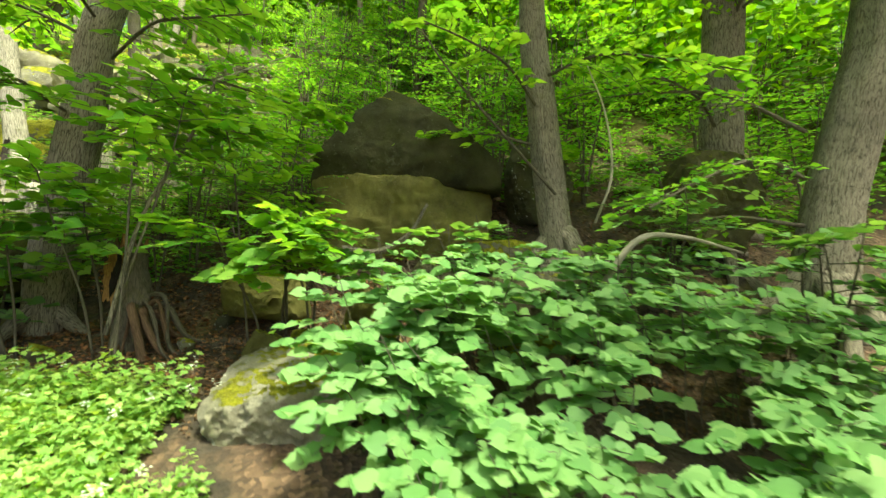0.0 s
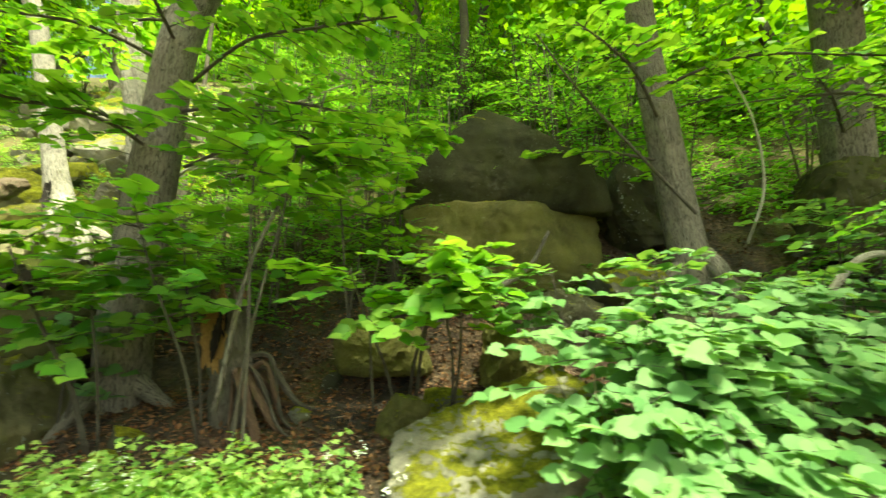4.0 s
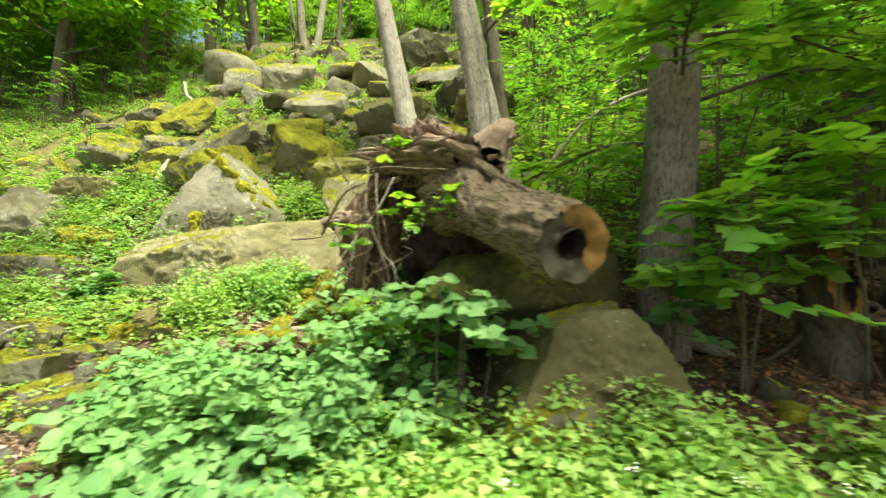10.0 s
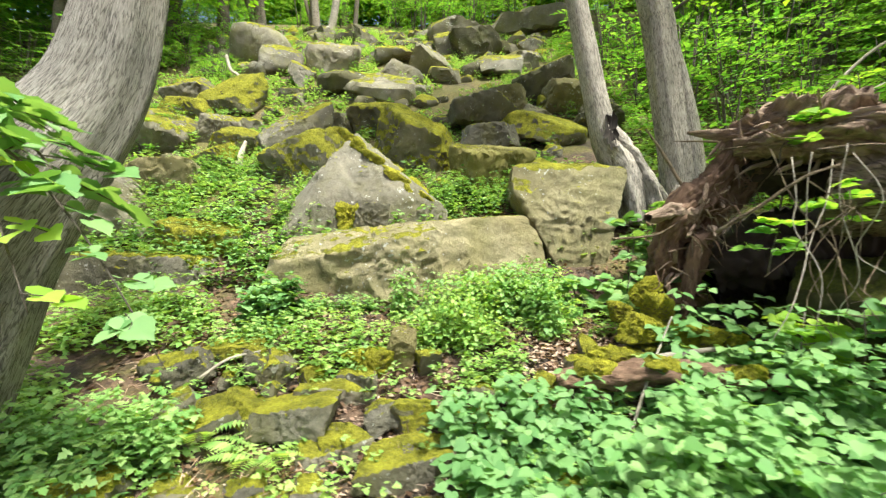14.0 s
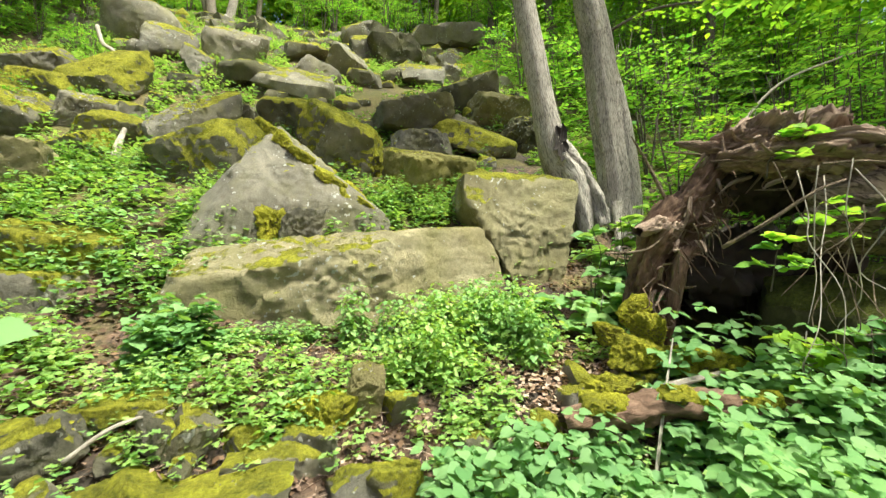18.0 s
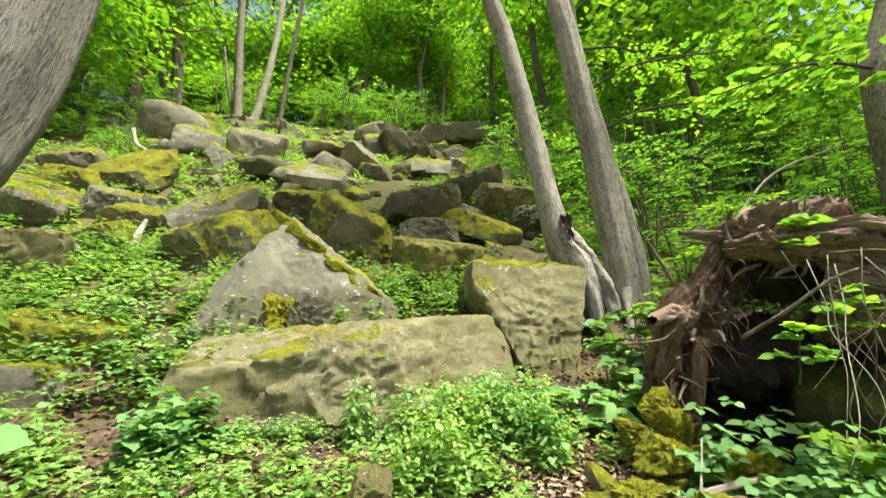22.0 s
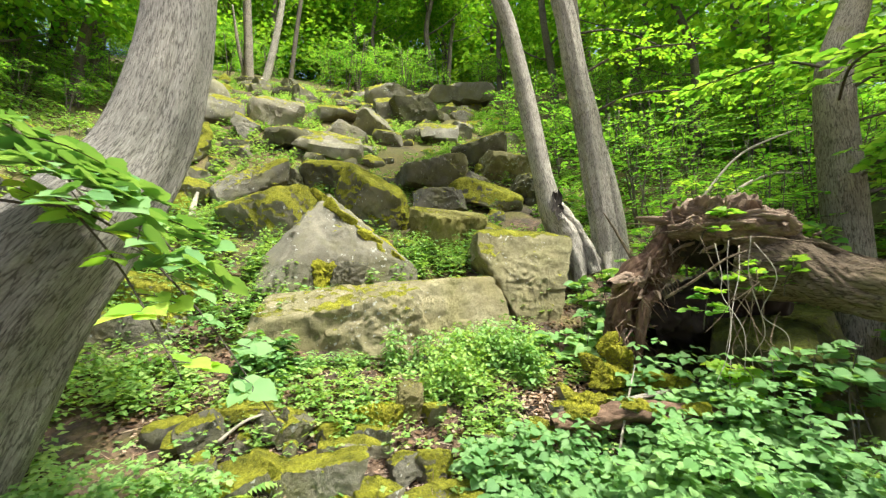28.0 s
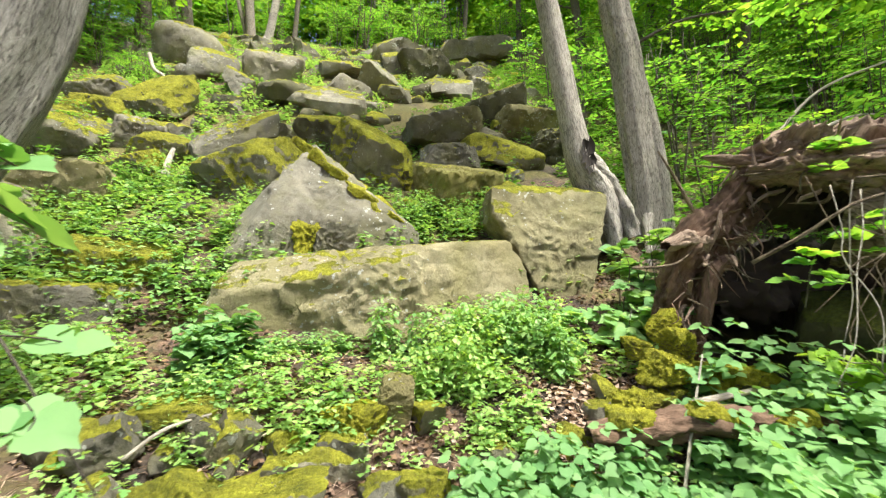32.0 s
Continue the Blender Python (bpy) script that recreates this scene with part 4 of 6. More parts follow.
for k in range(5):
    bough(BENT, (-2.05, 3.75, 2.3 + 0.45 * k), (_r.uniform(-1, 1), _r.uniform(-1, 0.1), _r.uniform(-0.1, 0.3)), _r.uniform(1.3, 2.2), 16, 9, 0.11, LEAF_HAZEL, 40 + k, 0.018, shape=(HEART, HEART_T))
for k in range(4):
    bough(BOULDER_TREE, (2.75, 4.25, 2.5 + 0.4 * k), (_r.uniform(-1.2, 0.8), _r.uniform(-0.6, 0.4), _r.uniform(-0.1, 0.25)), _r.uniform(1.4, 2.2), 18, 9, 0.1, LEAF_HAZEL, 50 + k, 0.018, shape=(HEART, HEART_T))
for k, (x, y, z, dx, dy, L) in enumerate(((-1.9, 3.8, 3.5, 1, -0.6, 2.4), (-2.1, 3.7, 2.9, -0.5, -1, 1.7), (-1.9, 3.8, 2.7, 1, -0.35, 1.9), (-2.0, 3.8, 3.8, 0.2, -1, 2.2), (-1.85, 3.8, 3.2, 1, 0.1, 2.4))):
    bough(BENT, (x, y, z), (dx, dy, 0.05), L, 20, 9, 0.105, LEAF_HAZEL, 140 + k, 0.018, 0.12, shape=(HEART, HEART_T))
for k in range(3):
    bough(THICK, (5.1, 3.4, 2.0 + 0.45 * k), (_r.uniform(-1.4, 0), _r.uniform(-0.8, 0.4), _r.uniform(-0.1, 0.2)), _r.uniform(1.4, 2.4), 18, 10, 0.09, LEAF_SHRUB, 60 + k, 0.022)
for k in range(4):
    bough(UPSLOPE, (5.1, 4.65, 3.2 + 0.5 * k), (_r.uniform(-1.2, 0.3), _r.uniform(-1, 0.2), _r.uniform(-0.1, 0.2)), _r.uniform(1.5, 2.6), 18, 10, 0.09, LEAF_CANOPY, 70 + k, 0.022)
for k in range(4):
    bough(PALE, (-3.75, 5.9, 4.3 + 0.7 * k), (_r.uniform(-0.4, 1), _r.uniform(-1, 0), _r.uniform(0, 0.3)), _r.uniform(1.0, 1.9), 14, 10, 0.09, LEAF_CANOPY, 80 + k, 0.02)


# ---- forest on the slope ----
def crown_mesh(seed, material, clumps=60, per=25, leaf=0.118):
    """A crown of flat leafy clumps in a uneven round, one metre in radius."""
    r = np.random.default_rng(seed)
    P, W, U, S = [], [], [], []
    for _ in range(clumps):
        d = r.normal(0, 1, 3)
        d /= np.linalg.norm(d)
        c = d * r.uniform(0.35, 1.0) * np.array((1, 1, 0.85))
        rad = r.uniform(0.14, 0.3)
        n = per
        o = r.normal(0, 1, (n, 3)) * np.array((rad, rad, rad * 0.28))
        P.append(c + o)
        w = o + r.normal(0, 0.5 * rad, (n, 3))
        w[:, 2] -= 0.12
        W.append(w)
        U.append(np.array((0, 0, 1)) + r.normal(0, 0.5, (n, 3)))
        S.append(leaf * r.uniform(0.6, 1.2, n))
    return leaf_cloud("crown", material, np.vstack(P), np.vstack(W), np.vstack(U), np.concatenate(S), SIMPLE, SIMPLE_T)


CROWNS = [crown_mesh(100 + k, LEAF_CANOPY) for k in range(5)]


def slope_trunk(seed):
    r = np.random.default_rng(seed)
    a, b = r.normal(0, 0.35, 2), r.normal(0, 0.5, 2)
    line = [(0, 0, -0.4), (a[0] * 0.2, a[1] * 0.2, 1.5), (a[0], a[1], 4), (a[0] + b[0], a[1] + b[1], 8), (a[0] + 1.6 * b[0], a[1] + 1.6 * b[1], 12)]
    items = [tube(line, (0.2, 0.15, 0.13, 0.1, 0.04), 12, 22, 0.1, seed, 0.1)]
    for k in range(6):
        f = r.uniform(0.35, 0.95)
        p = smooth_line(line, 20)[int(f * 19)]
        az = r.uniform(0, 6.28)
        d = np.array((math.cos(az), math.sin(az), 0.55))
        L = r.uniform(1.2, 2.6)
        items.append(tube([p, p + d * L * 0.5, p + d * L + (0, 0, 0.3)], (0.05, 0.03, 0.012), 7, 9))
    return tubes_mesh("trunk", BARK_DARK, items)


TRUNKS = [slope_trunk(200 + k) for k in range(5)]


def forest_tree(x, y, k, tall, wide, low, label):
    z = relief(x, y)
    t = thing("forest_tree", x, y, z, label, "tree", "trees of the wood above the rockfall")
    trunk = new("trunk", TRUNKS[k % 5])
    trunk.parent = t
    trunk.scale = (tall, tall, tall)
    trunk.rotation_euler = (0, 0, k * 1.7)
    r = np.random.default_rng(k + 900)
    for j, (h, s) in enumerate(((low, 0.85), (low + 0.28, 1.0), (0.92, 0.75))):
        c = new("crown", CROWNS[(k + j * 2) % 5])
        c.parent = t
        a = r.uniform(0, 6.28)
        c.location = (math.cos(a) * wide * 0.35, math.sin(a) * wide * 0.35, h * 12 * tall)
        c.scale = (wide * s, wide * s, wide * s * 0.8)
        c.rotation_euler = (0, 0, r.uniform(0, 6.28))


KNOWN = ((-13.8, 13.0, 1.0), (-13.2, 14.4, 0.9), (-5.6, 21, 0.7), (-3.1, 20.5, 1.0), (-1.9, 21.5, 0.8), (-0.7, 17, 0.8), (0.1, 13.6, 0.9), (1.5, 11.4, 1.0), (0.95, 8.6, 0.7))
LABELS = ("slender dark tree with a bright green crown", "thin grey tree with sparse spring leaves", "leafy young tree on the stony slope")
for k, (x, y, s) in enumerate(KNOWN):
    forest_tree(x, y, k, s, 2.2, 0.52, LABELS[k % 3])
_r = np.random.default_rng(77)
_k, _spots = 20, []
while len(_spots) < 72:
    x, y = _r.uniform(-48, 52), _r.uniform(12, 54)
    if -13 < x < 0.5 and y < 18.5:
        continue
    if all((x - a) ** 2 + (y - b) ** 2 > 3.4**2 for a, b in _spots):
        _spots.append((x, y))
        forest_tree(x, y, _k, _r.uniform(0.8, 1.25), _r.uniform(2.4, 3.4), _r.uniform(0.1, 0.32), LABELS[_k % 3])
        _k += 1

for k, (x, y) in enumerate(((4.2, 9.2), (7.2, 7.6), (9.4, 11), (6.2, 11.6), (12, 8.4), (3.2, 14), (10.5, 5.5), (15, 7), (-17, 15), (-20, 13), (-24, 9), (-22, 15), (-27, 6))):
    forest_tree(x, y, 300 + k, 0.85 + 0.05 * (k % 5), 2.6, 0.12 + 0.05 * (k % 4), LABELS[k % 3])


for k in range(12):
    forest_tree(-16.5 + 1.7 * k, 25 + 3.1 * (k % 3), 340 + k, 1.15, 3.2, 0.12, LABELS[k % 3])


for k, (x, y) in enumerate(((-13.4, 11.6), (-14.6, 10.2), (-12.6, 13.6), (-15.8, 11.8), (-16.5, 9.2), (-18.2, 10.5))):
    forest_tree(x, y, 370 + k, 0.8 + 0.06 * (k % 4), 2.1, 0.3 + 0.04 * (k % 3), LABELS[k % 3])


def shade_crowns(tree, x, y, z, n, wide, seed):
    """Leafy crown masses added high by a near tree, mostly out of view, for their shade."""
    r = np.random.default_rng(seed)
    for k in range(n):
        c = new("crown", CROWNS[(seed + k) % 5])
        c.parent = tree
        c.location = Vector((x + r.uniform(-1.6, 1.6), y + r.uniform(-1.3, 1.3), z + 1.1 * k)) - tree.location
        c.scale = (wide, wide, wide * 0.6)
        c.rotation_euler = (0, 0, r.uniform(0, 6.28))


# BENT, BOULDER_TREE and the second THICK crowns stand sunward to shade the slope.
shade_crowns(BENT, 0.2, 2.5, 6.0, 3, 1.7, 3)
shade_crowns(BOULDER_TREE, 2.3, 3.8, 6.6, 3, 1.9, 4)
shade_crowns(THICK, 5.9, 3.4, 6.6, 1, 2.0, 6)
shade_crowns(THICK, 5.2, -0.9, 6.4, 1, 1.3, 8)
shade_crowns(PALE, -4.1, 6.6, 9.5, 2, 1.8, 7)


# ---- bushes on the slope, shared shapes ----
def bush_mesh(seed, material, sprays=36, leaves=14, size=0.085):
    r = np.random.default_rng(seed)
    lv, tw = [], []
    for k in range(sprays):
        az = r.uniform(0, 6.28)
        h = r.uniform(0.15, 1.5)
        foot = np.array((math.cos(az), math.sin(az), 0)) * r.uniform(0, 0.25) + (0, 0, h)
        ln, more = spray(r, foot, (math.cos(az), math.sin(az), r.uniform(0, 0.5)), r.uniform(0.4, 0.9), leaves, size, 0.3)
        tw.append(tube(ln, (0.006, 0.002), 3, 3, caps=False))
        lv += more
    for k in range(4):
        az = r.uniform(0, 6.28)
        tw.append(tube([(0, 0, -0.1), (math.cos(az) * 0.1, math.sin(az) * 0.1, 0.7), (math.cos(az) * 0.25, math.sin(az) * 0.25, 1.6)], (0.016, 0.012, 0.004), 6, 8))
    return foliage("foliage", material, lv, SIMPLE, SIMPLE_T), tubes_mesh("branchwork", BARK_DARK, tw)


BUSHES = [bush_mesh(300 + k, LEAF_SHRUB) for k in range(4)]


def bush(x, y, s, k, label="leafy green bush between the stones"):
    t = thing("bush", x, y, relief(x, y), label, "bush", "bushes on the slope")
    for nm, me in zip(("foliage", "branchwork"), BUSHES[k % 4]):
        o = tagged(new(nm, me), kind="stuff")
        o.parent = t
        o.scale = (s, s, s)
        o.rotation_euler = (0, 0, k * 2.1)


_r = np.random.default_rng(5)
_k = 0
for x0, x1, y0, y1, n, s0, s1 in ((-2.8, 5, 5.4, 12, 64, 0.8, 1.5), (-2.6, 0.2, 4.2, 6.5, 14, 0.5, 0.9), (-22, -10.8, 4, 14, 36, 0.4, 0.9), (4, 12, 4.8, 12, 40, 0.9, 1.6), (-14, 6, 17, 22, 26, 0.9, 1.7), (-30, -14, 8, 24, 30, 0.9, 1.8), (6, 24, 12, 26, 26, 1.0, 2.0), (-17, -12.2, 9.5, 14.5, 30, 0.5, 1.0)):
    for _ in range(n):
        bush(_r.uniform(x0, x1), _r.uniform(y0, y1), _r.uniform(s0, s1), _k)
        _k += 1

# ---- fallen log with its root plate ----
def gnarl(name, pts, radii, material, seed, thin=0.6, rough=0.45, sides=30, rings=46, parent=None, label=""):
    """A weathered root: flattened, twisted, fibrous and ragged, tapering through pts."""
    line = smooth_line(pts, rings)
    rad = np.interp(np.linspace(0, 1, rings), np.linspace(0, 1, len(radii)), radii)
    tan = np.gradient(line, axis=0)
    tan /= np.linalg.norm(tan, axis=1)[:, None]
    length = np.r_[0, np.cumsum(np.linalg.norm(np.diff(line, axis=0), axis=1))]
    side = np.cross(tan[0], (0.2, 0.3, 0.9))
    off = Vector((seed * 2.3, seed * 5.1, seed))
    V, UV = [], []
    for i in range(rings):
        side = side - tan[i] * (side @ tan[i])
        side /= np.linalg.norm(side)
        other = np.cross(tan[i], side)
        twist = 1.8 * noise.noise(Vector((length[i] * 1.5, seed, 0)))
        for k in range(sides + 1):
            a = 2 * math.pi * k / sides
            q = Vector((math.cos(a + twist), math.sin(a + twist), 0))
            lump = noise.noise(q * 1.3 + Vector((0, 0, length[i] * 5)) + off)
            fibre = 1 - 2 * abs(noise.noise(q * 4.5 + Vector((0, 0, length[i] * 3)) - off))
            chip = noise.noise(q * 7 + Vector((0, 0, length[i] * 26)) + off)
            r = rad[i] * (1 + rough * (1.1 * lump + 0.75 * fibre + 0.45 * chip))
            V.append(line[i] + (math.cos(a) * side + thin * math.sin(a) * other) * max(r, 0.12 * rad[i]))
            UV.append((k / sides * 2 * math.pi * radii[0], length[i]))
    n = sides + 1
    T = [(i * n + k, i * n + k + 1, (i + 1) * n + k + 1, (i + 1) * n + k) for i in range(rings - 1) for k in range(sides)]
    ob = part(name, mesh_from(name, V, T, material, UV), parent, label)
    return ob


def scar(name, c, n, w, h, deep, material, seed):
    """A torn hollow in wood: a ragged dish, w by h, facing n."""
    n = np.array(n, float) / np.linalg.norm(n)
    s = np.cross((0, 0, 1), n)
    s /= np.linalg.norm(s)
    u = np.cross(n, s)
    V, UV, K, J = [], [], 36, 9
    for j in range(J):
        f = j / (J - 1)
        for k in range(K + 1):
            a = 2 * math.pi * (k % K) / K
            w0 = noise.noise(Vector((math.cos(a) * 3.5, math.sin(a) * 3.5, seed)))
            g = noise.noise(Vector((math.cos(a) * f * 9, math.sin(a) * f * 1.5, seed + 4)))
            V.append(np.array(c) + (s * math.cos(a) * w / 2 + u * math.sin(a) * h / 2) * f * (1 + 0.6 * w0) + n * (-deep * (1 - f * f) + 0.25 * deep * g))
            UV.append((math.cos(a) * f * w, math.sin(a) * f * h))
    m = K + 1
    return mesh_from(name, V, [(j * m + k, j * m + k + 1, (j + 1) * m + k + 1, (j + 1) * m + k) for j in range(J - 1) for k in range(K)], material, UV)


def fallen_log():
    end, root = np.array((-3.24, 2.37, 1.48)), np.array((-3.87, 3.42, 1.9))
    t = thing("fallen_log", -3.35, 3.2, 1.0, "fallen hollow tree trunk with an upturned root plate, lying on boulders", "log")
    ax = (root - end) / np.linalg.norm(root - end)
    up = np.array((0, 0, 1.0))
    line = [end, end + ax * 0.45, end + ax * 0.9, root]
    gnarl("trunk", line, (0.19, 0.19, 0.215, 0.3), DEADWOOD, 4, 1.0, 0.15, 84, 130, parent=t)
    face = -ax * 0.75 + np.array((0.05, -0.5, 0))
    part("torn_face", ring_face("torn_face", end - ax * 0.01, face, 0.2, 0.085, lambda c: c < -0.05, ORANGE_WOOD), t, "torn orange-brown wood round a black hollow")
    part("dark_face", ring_face("dark_face", end - ax * 0.01, face, 0.195, 0.085, lambda c: c >= -0.05, BARK_DARK), t, "dark rotten wood beside the hollow")
    g = dict(parent=t)
    s = np.cross(ax, up)
    s /= np.linalg.norm(s)
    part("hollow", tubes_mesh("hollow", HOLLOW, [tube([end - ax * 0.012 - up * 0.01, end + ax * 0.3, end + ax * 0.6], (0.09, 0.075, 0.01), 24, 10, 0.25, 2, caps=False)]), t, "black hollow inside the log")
    # bark ridge and side limb on the trunk
    gnarl("bark_ridge", [end + ax * 0.3 + up * 0.17, end + ax * 0.7 + up * 0.2, end + ax * 1.1 + up * 0.27], (0.05, 0.07, 0.1), DEADWOOD, 3, 0.5, **g)
    gnarl("root", [(-3.7, 3.35, 2.12), (-3.58, 3.6, 2.36), (-3.5, 3.8, 2.5), (-3.42, 3.92, 2.58)], (0.15, 0.11, 0.09, 0.05), TORN_PALE, 4, 0.8, **g)
    # overhanging crust of the plate
    gnarl("root_crust", [(-3.72, 3.2, 2.14), (-3.98, 3.32, 2.22), (-4.22, 3.48, 2.26), (-4.46, 3.64, 2.24)], (0.1, 0.14, 0.13, 0.06), ROOTWOOD, 5, 0.5, 0.95, 60, 110, **g)
    gnarl("root_crust", [(-3.85, 3.12, 2.06), (-4.08, 3.2, 2.12), (-4.28, 3.34, 2.14), (-4.52, 3.52, 2.14)], (0.07, 0.1, 0.1, 0.05), ROOTWOOD, 6, 0.5, 0.95, 60, 110, **g)
    gnarl("root_crust", [(-3.9, 3.55, 2.3), (-4.1, 3.5, 2.36), (-4.28, 3.48, 2.36), (-4.42, 3.5, 2.28)], (0.07, 0.09, 0.08, 0.03), TORN_PALE, 7, 0.5, 1.0, 50, 80, **g)
    gnarl("root", [(-3.75, 3.1, 2.1), (-3.92, 3.04, 2.17), (-4.08, 3.08, 2.21), (-4.22, 3.2, 2.22)], (0.06, 0.055, 0.045, 0.015), TORN_PALE, 8, 0.6, 0.6, **g)
    gnarl("root", [(-4.3, 3.52, 2.22), (-4.5, 3.56, 2.24), (-4.65, 3.57, 2.25), (-4.78, 3.58, 2.26)], (0.05, 0.04, 0.03, 0.01), ROOTWOOD, 9, 0.6, 0.6, **g)
    # rotten pillar from the crust down to the mossy roots
    gnarl("root_pillar", [(-4.42, 3.6, 2.19), (-4.55, 3.68, 1.92), (-4.74, 3.74, 1.72), (-4.79, 3.84, 1.45), (-4.8, 3.92, 1.15), (-4.8, 3.96, 0.85)], (0.06, 0.09, 0.11, 0.09, 0.075, 0.09), ROTTEN, 10, 0.75, 0.6, 48, 90, **g)
    gnarl("root_pillar", [(-4.25, 3.62, 2.14), (-4.4, 3.76, 1.85), (-4.55, 3.88, 1.55), (-4.6, 3.95, 1.1)], (0.07, 0.09, 0.09, 0.08), ROTTEN, 11, 0.7, 0.6, 40, 70, **g)
    gnarl("root", [(-4.68, 3.72, 1.72), (-4.84, 3.68, 1.75), (-4.94, 3.66, 1.73), (-5.03, 3.63, 1.7)], (0.06, 0.055, 0.05, 0.03), TORN_PALE, 12, 0.7, 0.6, label="broken torn root end", **g)
    gnarl("root", [(-4.66, 3.7, 1.8), (-4.76, 3.7, 1.95), (-4.9, 3.7, 2.18), (-5.0, 3.7, 2.32)], (0.014, 0.011, 0.009, 0.004), DEADWOOD, 13, 0.9, 0.3, 14, 24, **g)
    gnarl("root", [(-4.55, 3.66, 1.62), (-4.68, 3.66, 1.5), (-4.72, 3.7, 1.2), (-4.72, 3.75, 0.95)], (0.045, 0.045, 0.035, 0.02), ROTTEN, 14, 0.8, 0.5, 20, 40, **g)
    r = np.random.default_rng(8)
    for k in range(64):
        f = r.uniform(0, 1)
        p = np.array((-3.8, 3.1, 2.14)) * (1 - f) + np.array((-4.5, 3.54, 2.18)) * f + r.normal(0, 0.06, 3)
        d = np.array((r.normal(-0.08, 0.1), r.normal(-0.03, 0.08), r.normal(0.0, 0.06)))
        R = r.uniform(0.007, 0.024)
        gnarl("bark_flake", [p, p + d * 0.6 + r.normal(0, 0.02, 3), p + d * 1.3 + r.normal(0, 0.03, 3)], (R, R * 0.9, R * 0.25), (ROOTWOOD, TORN_PALE, DEADWOOD)[k % 3], 20 + k, 0.45, 0.5, 12, 14, **g)
    for k in range(30):
        f = r.uniform(0, 1)
        p = np.array((-4.46, 3.6, 2.12)) * (1 - f) + np.array((-4.84, 3.82, 1.1)) * f + r.normal(0, 0.05, 3)
        d = np.array((r.normal(-0.04, 0.06), r.normal(-0.05, 0.05), r.normal(-0.03, 0.1)))
        R = r.uniform(0.006, 0.018)
        gnarl("bark_flake", [p, p + d * 0.6 + r.normal(0, 0.02, 3), p + d * 1.2 + r.normal(0, 0.03, 3)], (R, R * 0.9, R * 0.3), (ROOTWOOD, TORN_PALE)[k % 2], 120 + k, 0.5, 0.6, 12, 14, **g)
    # masses added behind the roots, near-black in place of the recess's shade
    gnarl("root_earth", [(-4.3, 4.15, 1.3), (-4.0, 4.05, 1.45), (-3.6, 3.9, 1.5), (-3.25, 3.75, 1.4)], (0.2, 0.28, 0.3, 0.22), RECESS_SHADE, 15, 0.9, 0.5, 44, 60, **g)
    gnarl("root_crust", [(-4.45, 3.8, 1.95), (-4.15, 3.72, 2.08), (-3.85, 3.62, 2.1), (-3.6, 3.5, 2.0)], (0.1, 0.17, 0.2, 0.15), RECESS_SHADE, 16, 0.8, 0.5, 40, 50, **g)
    # fine root hair and bare hanging roots
    for k in range(70):
        f = r.uniform(0, 1)
        p = np.array((-4.4, 3.55, 2.1)) * (1 - f) + np.array((-4.84, 3.72, 1.3)) * f + r.normal(0, 0.07, 3)
        q = p + r.normal(0, 0.08, 3) + (0, -0.03, -r.uniform(0.0, 0.18))
        part("fine_root", tubes_mesh("fine_root", (ROTTEN, DEADWOOD)[k % 2], [tube([p, (p + q) / 2 + r.normal(0, 0.03, 3), q], (0.006, 0.004, 0.0015), 5, 7)]), t)
    for k in range(13):
        p = np.array((-4.4, 2.98, 1.98)) + r.normal(0, 1, 3) * (0.12, 0.07, 0.05) + (0, 0, -0.3 * r.uniform(0, 1) * (k % 3))
        q = np.array((-4.4, 2.85, 1.15)) + r.normal(0, 1, 3) * (0.15, 0.07, 0.2)
        part("hanging_root", tubes_mesh("hanging_root", (DRY_STICK, DEADWOOD, DEADWOOD)[k % 3], [tube([p, p * 0.75 + q * 0.25 + r.normal(0, 0.05, 3), p * 0.5 + q * 0.5 + r.normal(0, 0.06, 3), p * 0.25 + q * 0.75 + r.normal(0, 0.05, 3), q], (0.0034, 0.0032, 0.0026, 0.0018), 6, 20, 0.2, k)]), t, "thin pale bare root")
    for pts, R in (([(-4.86, 3.2, 1.58), (-4.74, 3.05, 1.7), (-4.6, 2.92, 1.84), (-4.45, 2.88, 1.9)], 0.011), ([(-4.5, 2.95, 1.99), (-4.3, 2.88, 2.0), (-4.1, 2.8, 1.97), (-3.9, 2.75, 1.95)], 0.007), ([(-5.28, 3.6, 1.56), (-5.1, 3.6, 1.57), (-4.95, 3.62, 1.6), (-4.8, 3.66, 1.68)], 0.008)):
        part("bare_branch", tubes_mesh("bare_branch", DEADWOOD, [tube(pts, (R, R * 0.8, R * 0.5), 7, 18, 0.3, 3)]), t, "thin pale dead branch")


def ring_face(name, c, n, R, r0, pick, material):
    """A ragged part of the ring that closes the log's end: those of its sectors that pick takes by their cosine."""
    n = np.array(n) / np.linalg.norm(n)
    s = np.cross(n, (0, 0, 1))
    s /= np.linalg.norm(s)
    u = np.cross(s, n)
    V, UV = [], []
    K = 40
    for k in range(K):
        a = 2 * math.pi * k / K
        d = math.cos(a) * s + math.sin(a) * u
        for j, rr in enumerate((R * 1.02, R * 0.85, (R + r0) / 2, r0)):
            w = noise.noise(Vector((math.cos(a) * 2, math.sin(a) * 2, j * 0.8)))
            V.append(c + d * rr * (1 + 0.08 * w) + n * (0.012 + 0.03 * w - 0.02 * (j == 3)))
            UV.append((a * 0.9, rr * 5))
    T = [(k * 4 + j, k * 4 + j + 1, ((k + 1) % K) * 4 + j + 1, ((k + 1) % K) * 4 + j) for k in range(K) for j in range(3) if pick(math.cos(2 * math.pi * (k + 0.5) / K + 0.5))]
    return mesh_from(name, V, T, material, UV)


fallen_log()


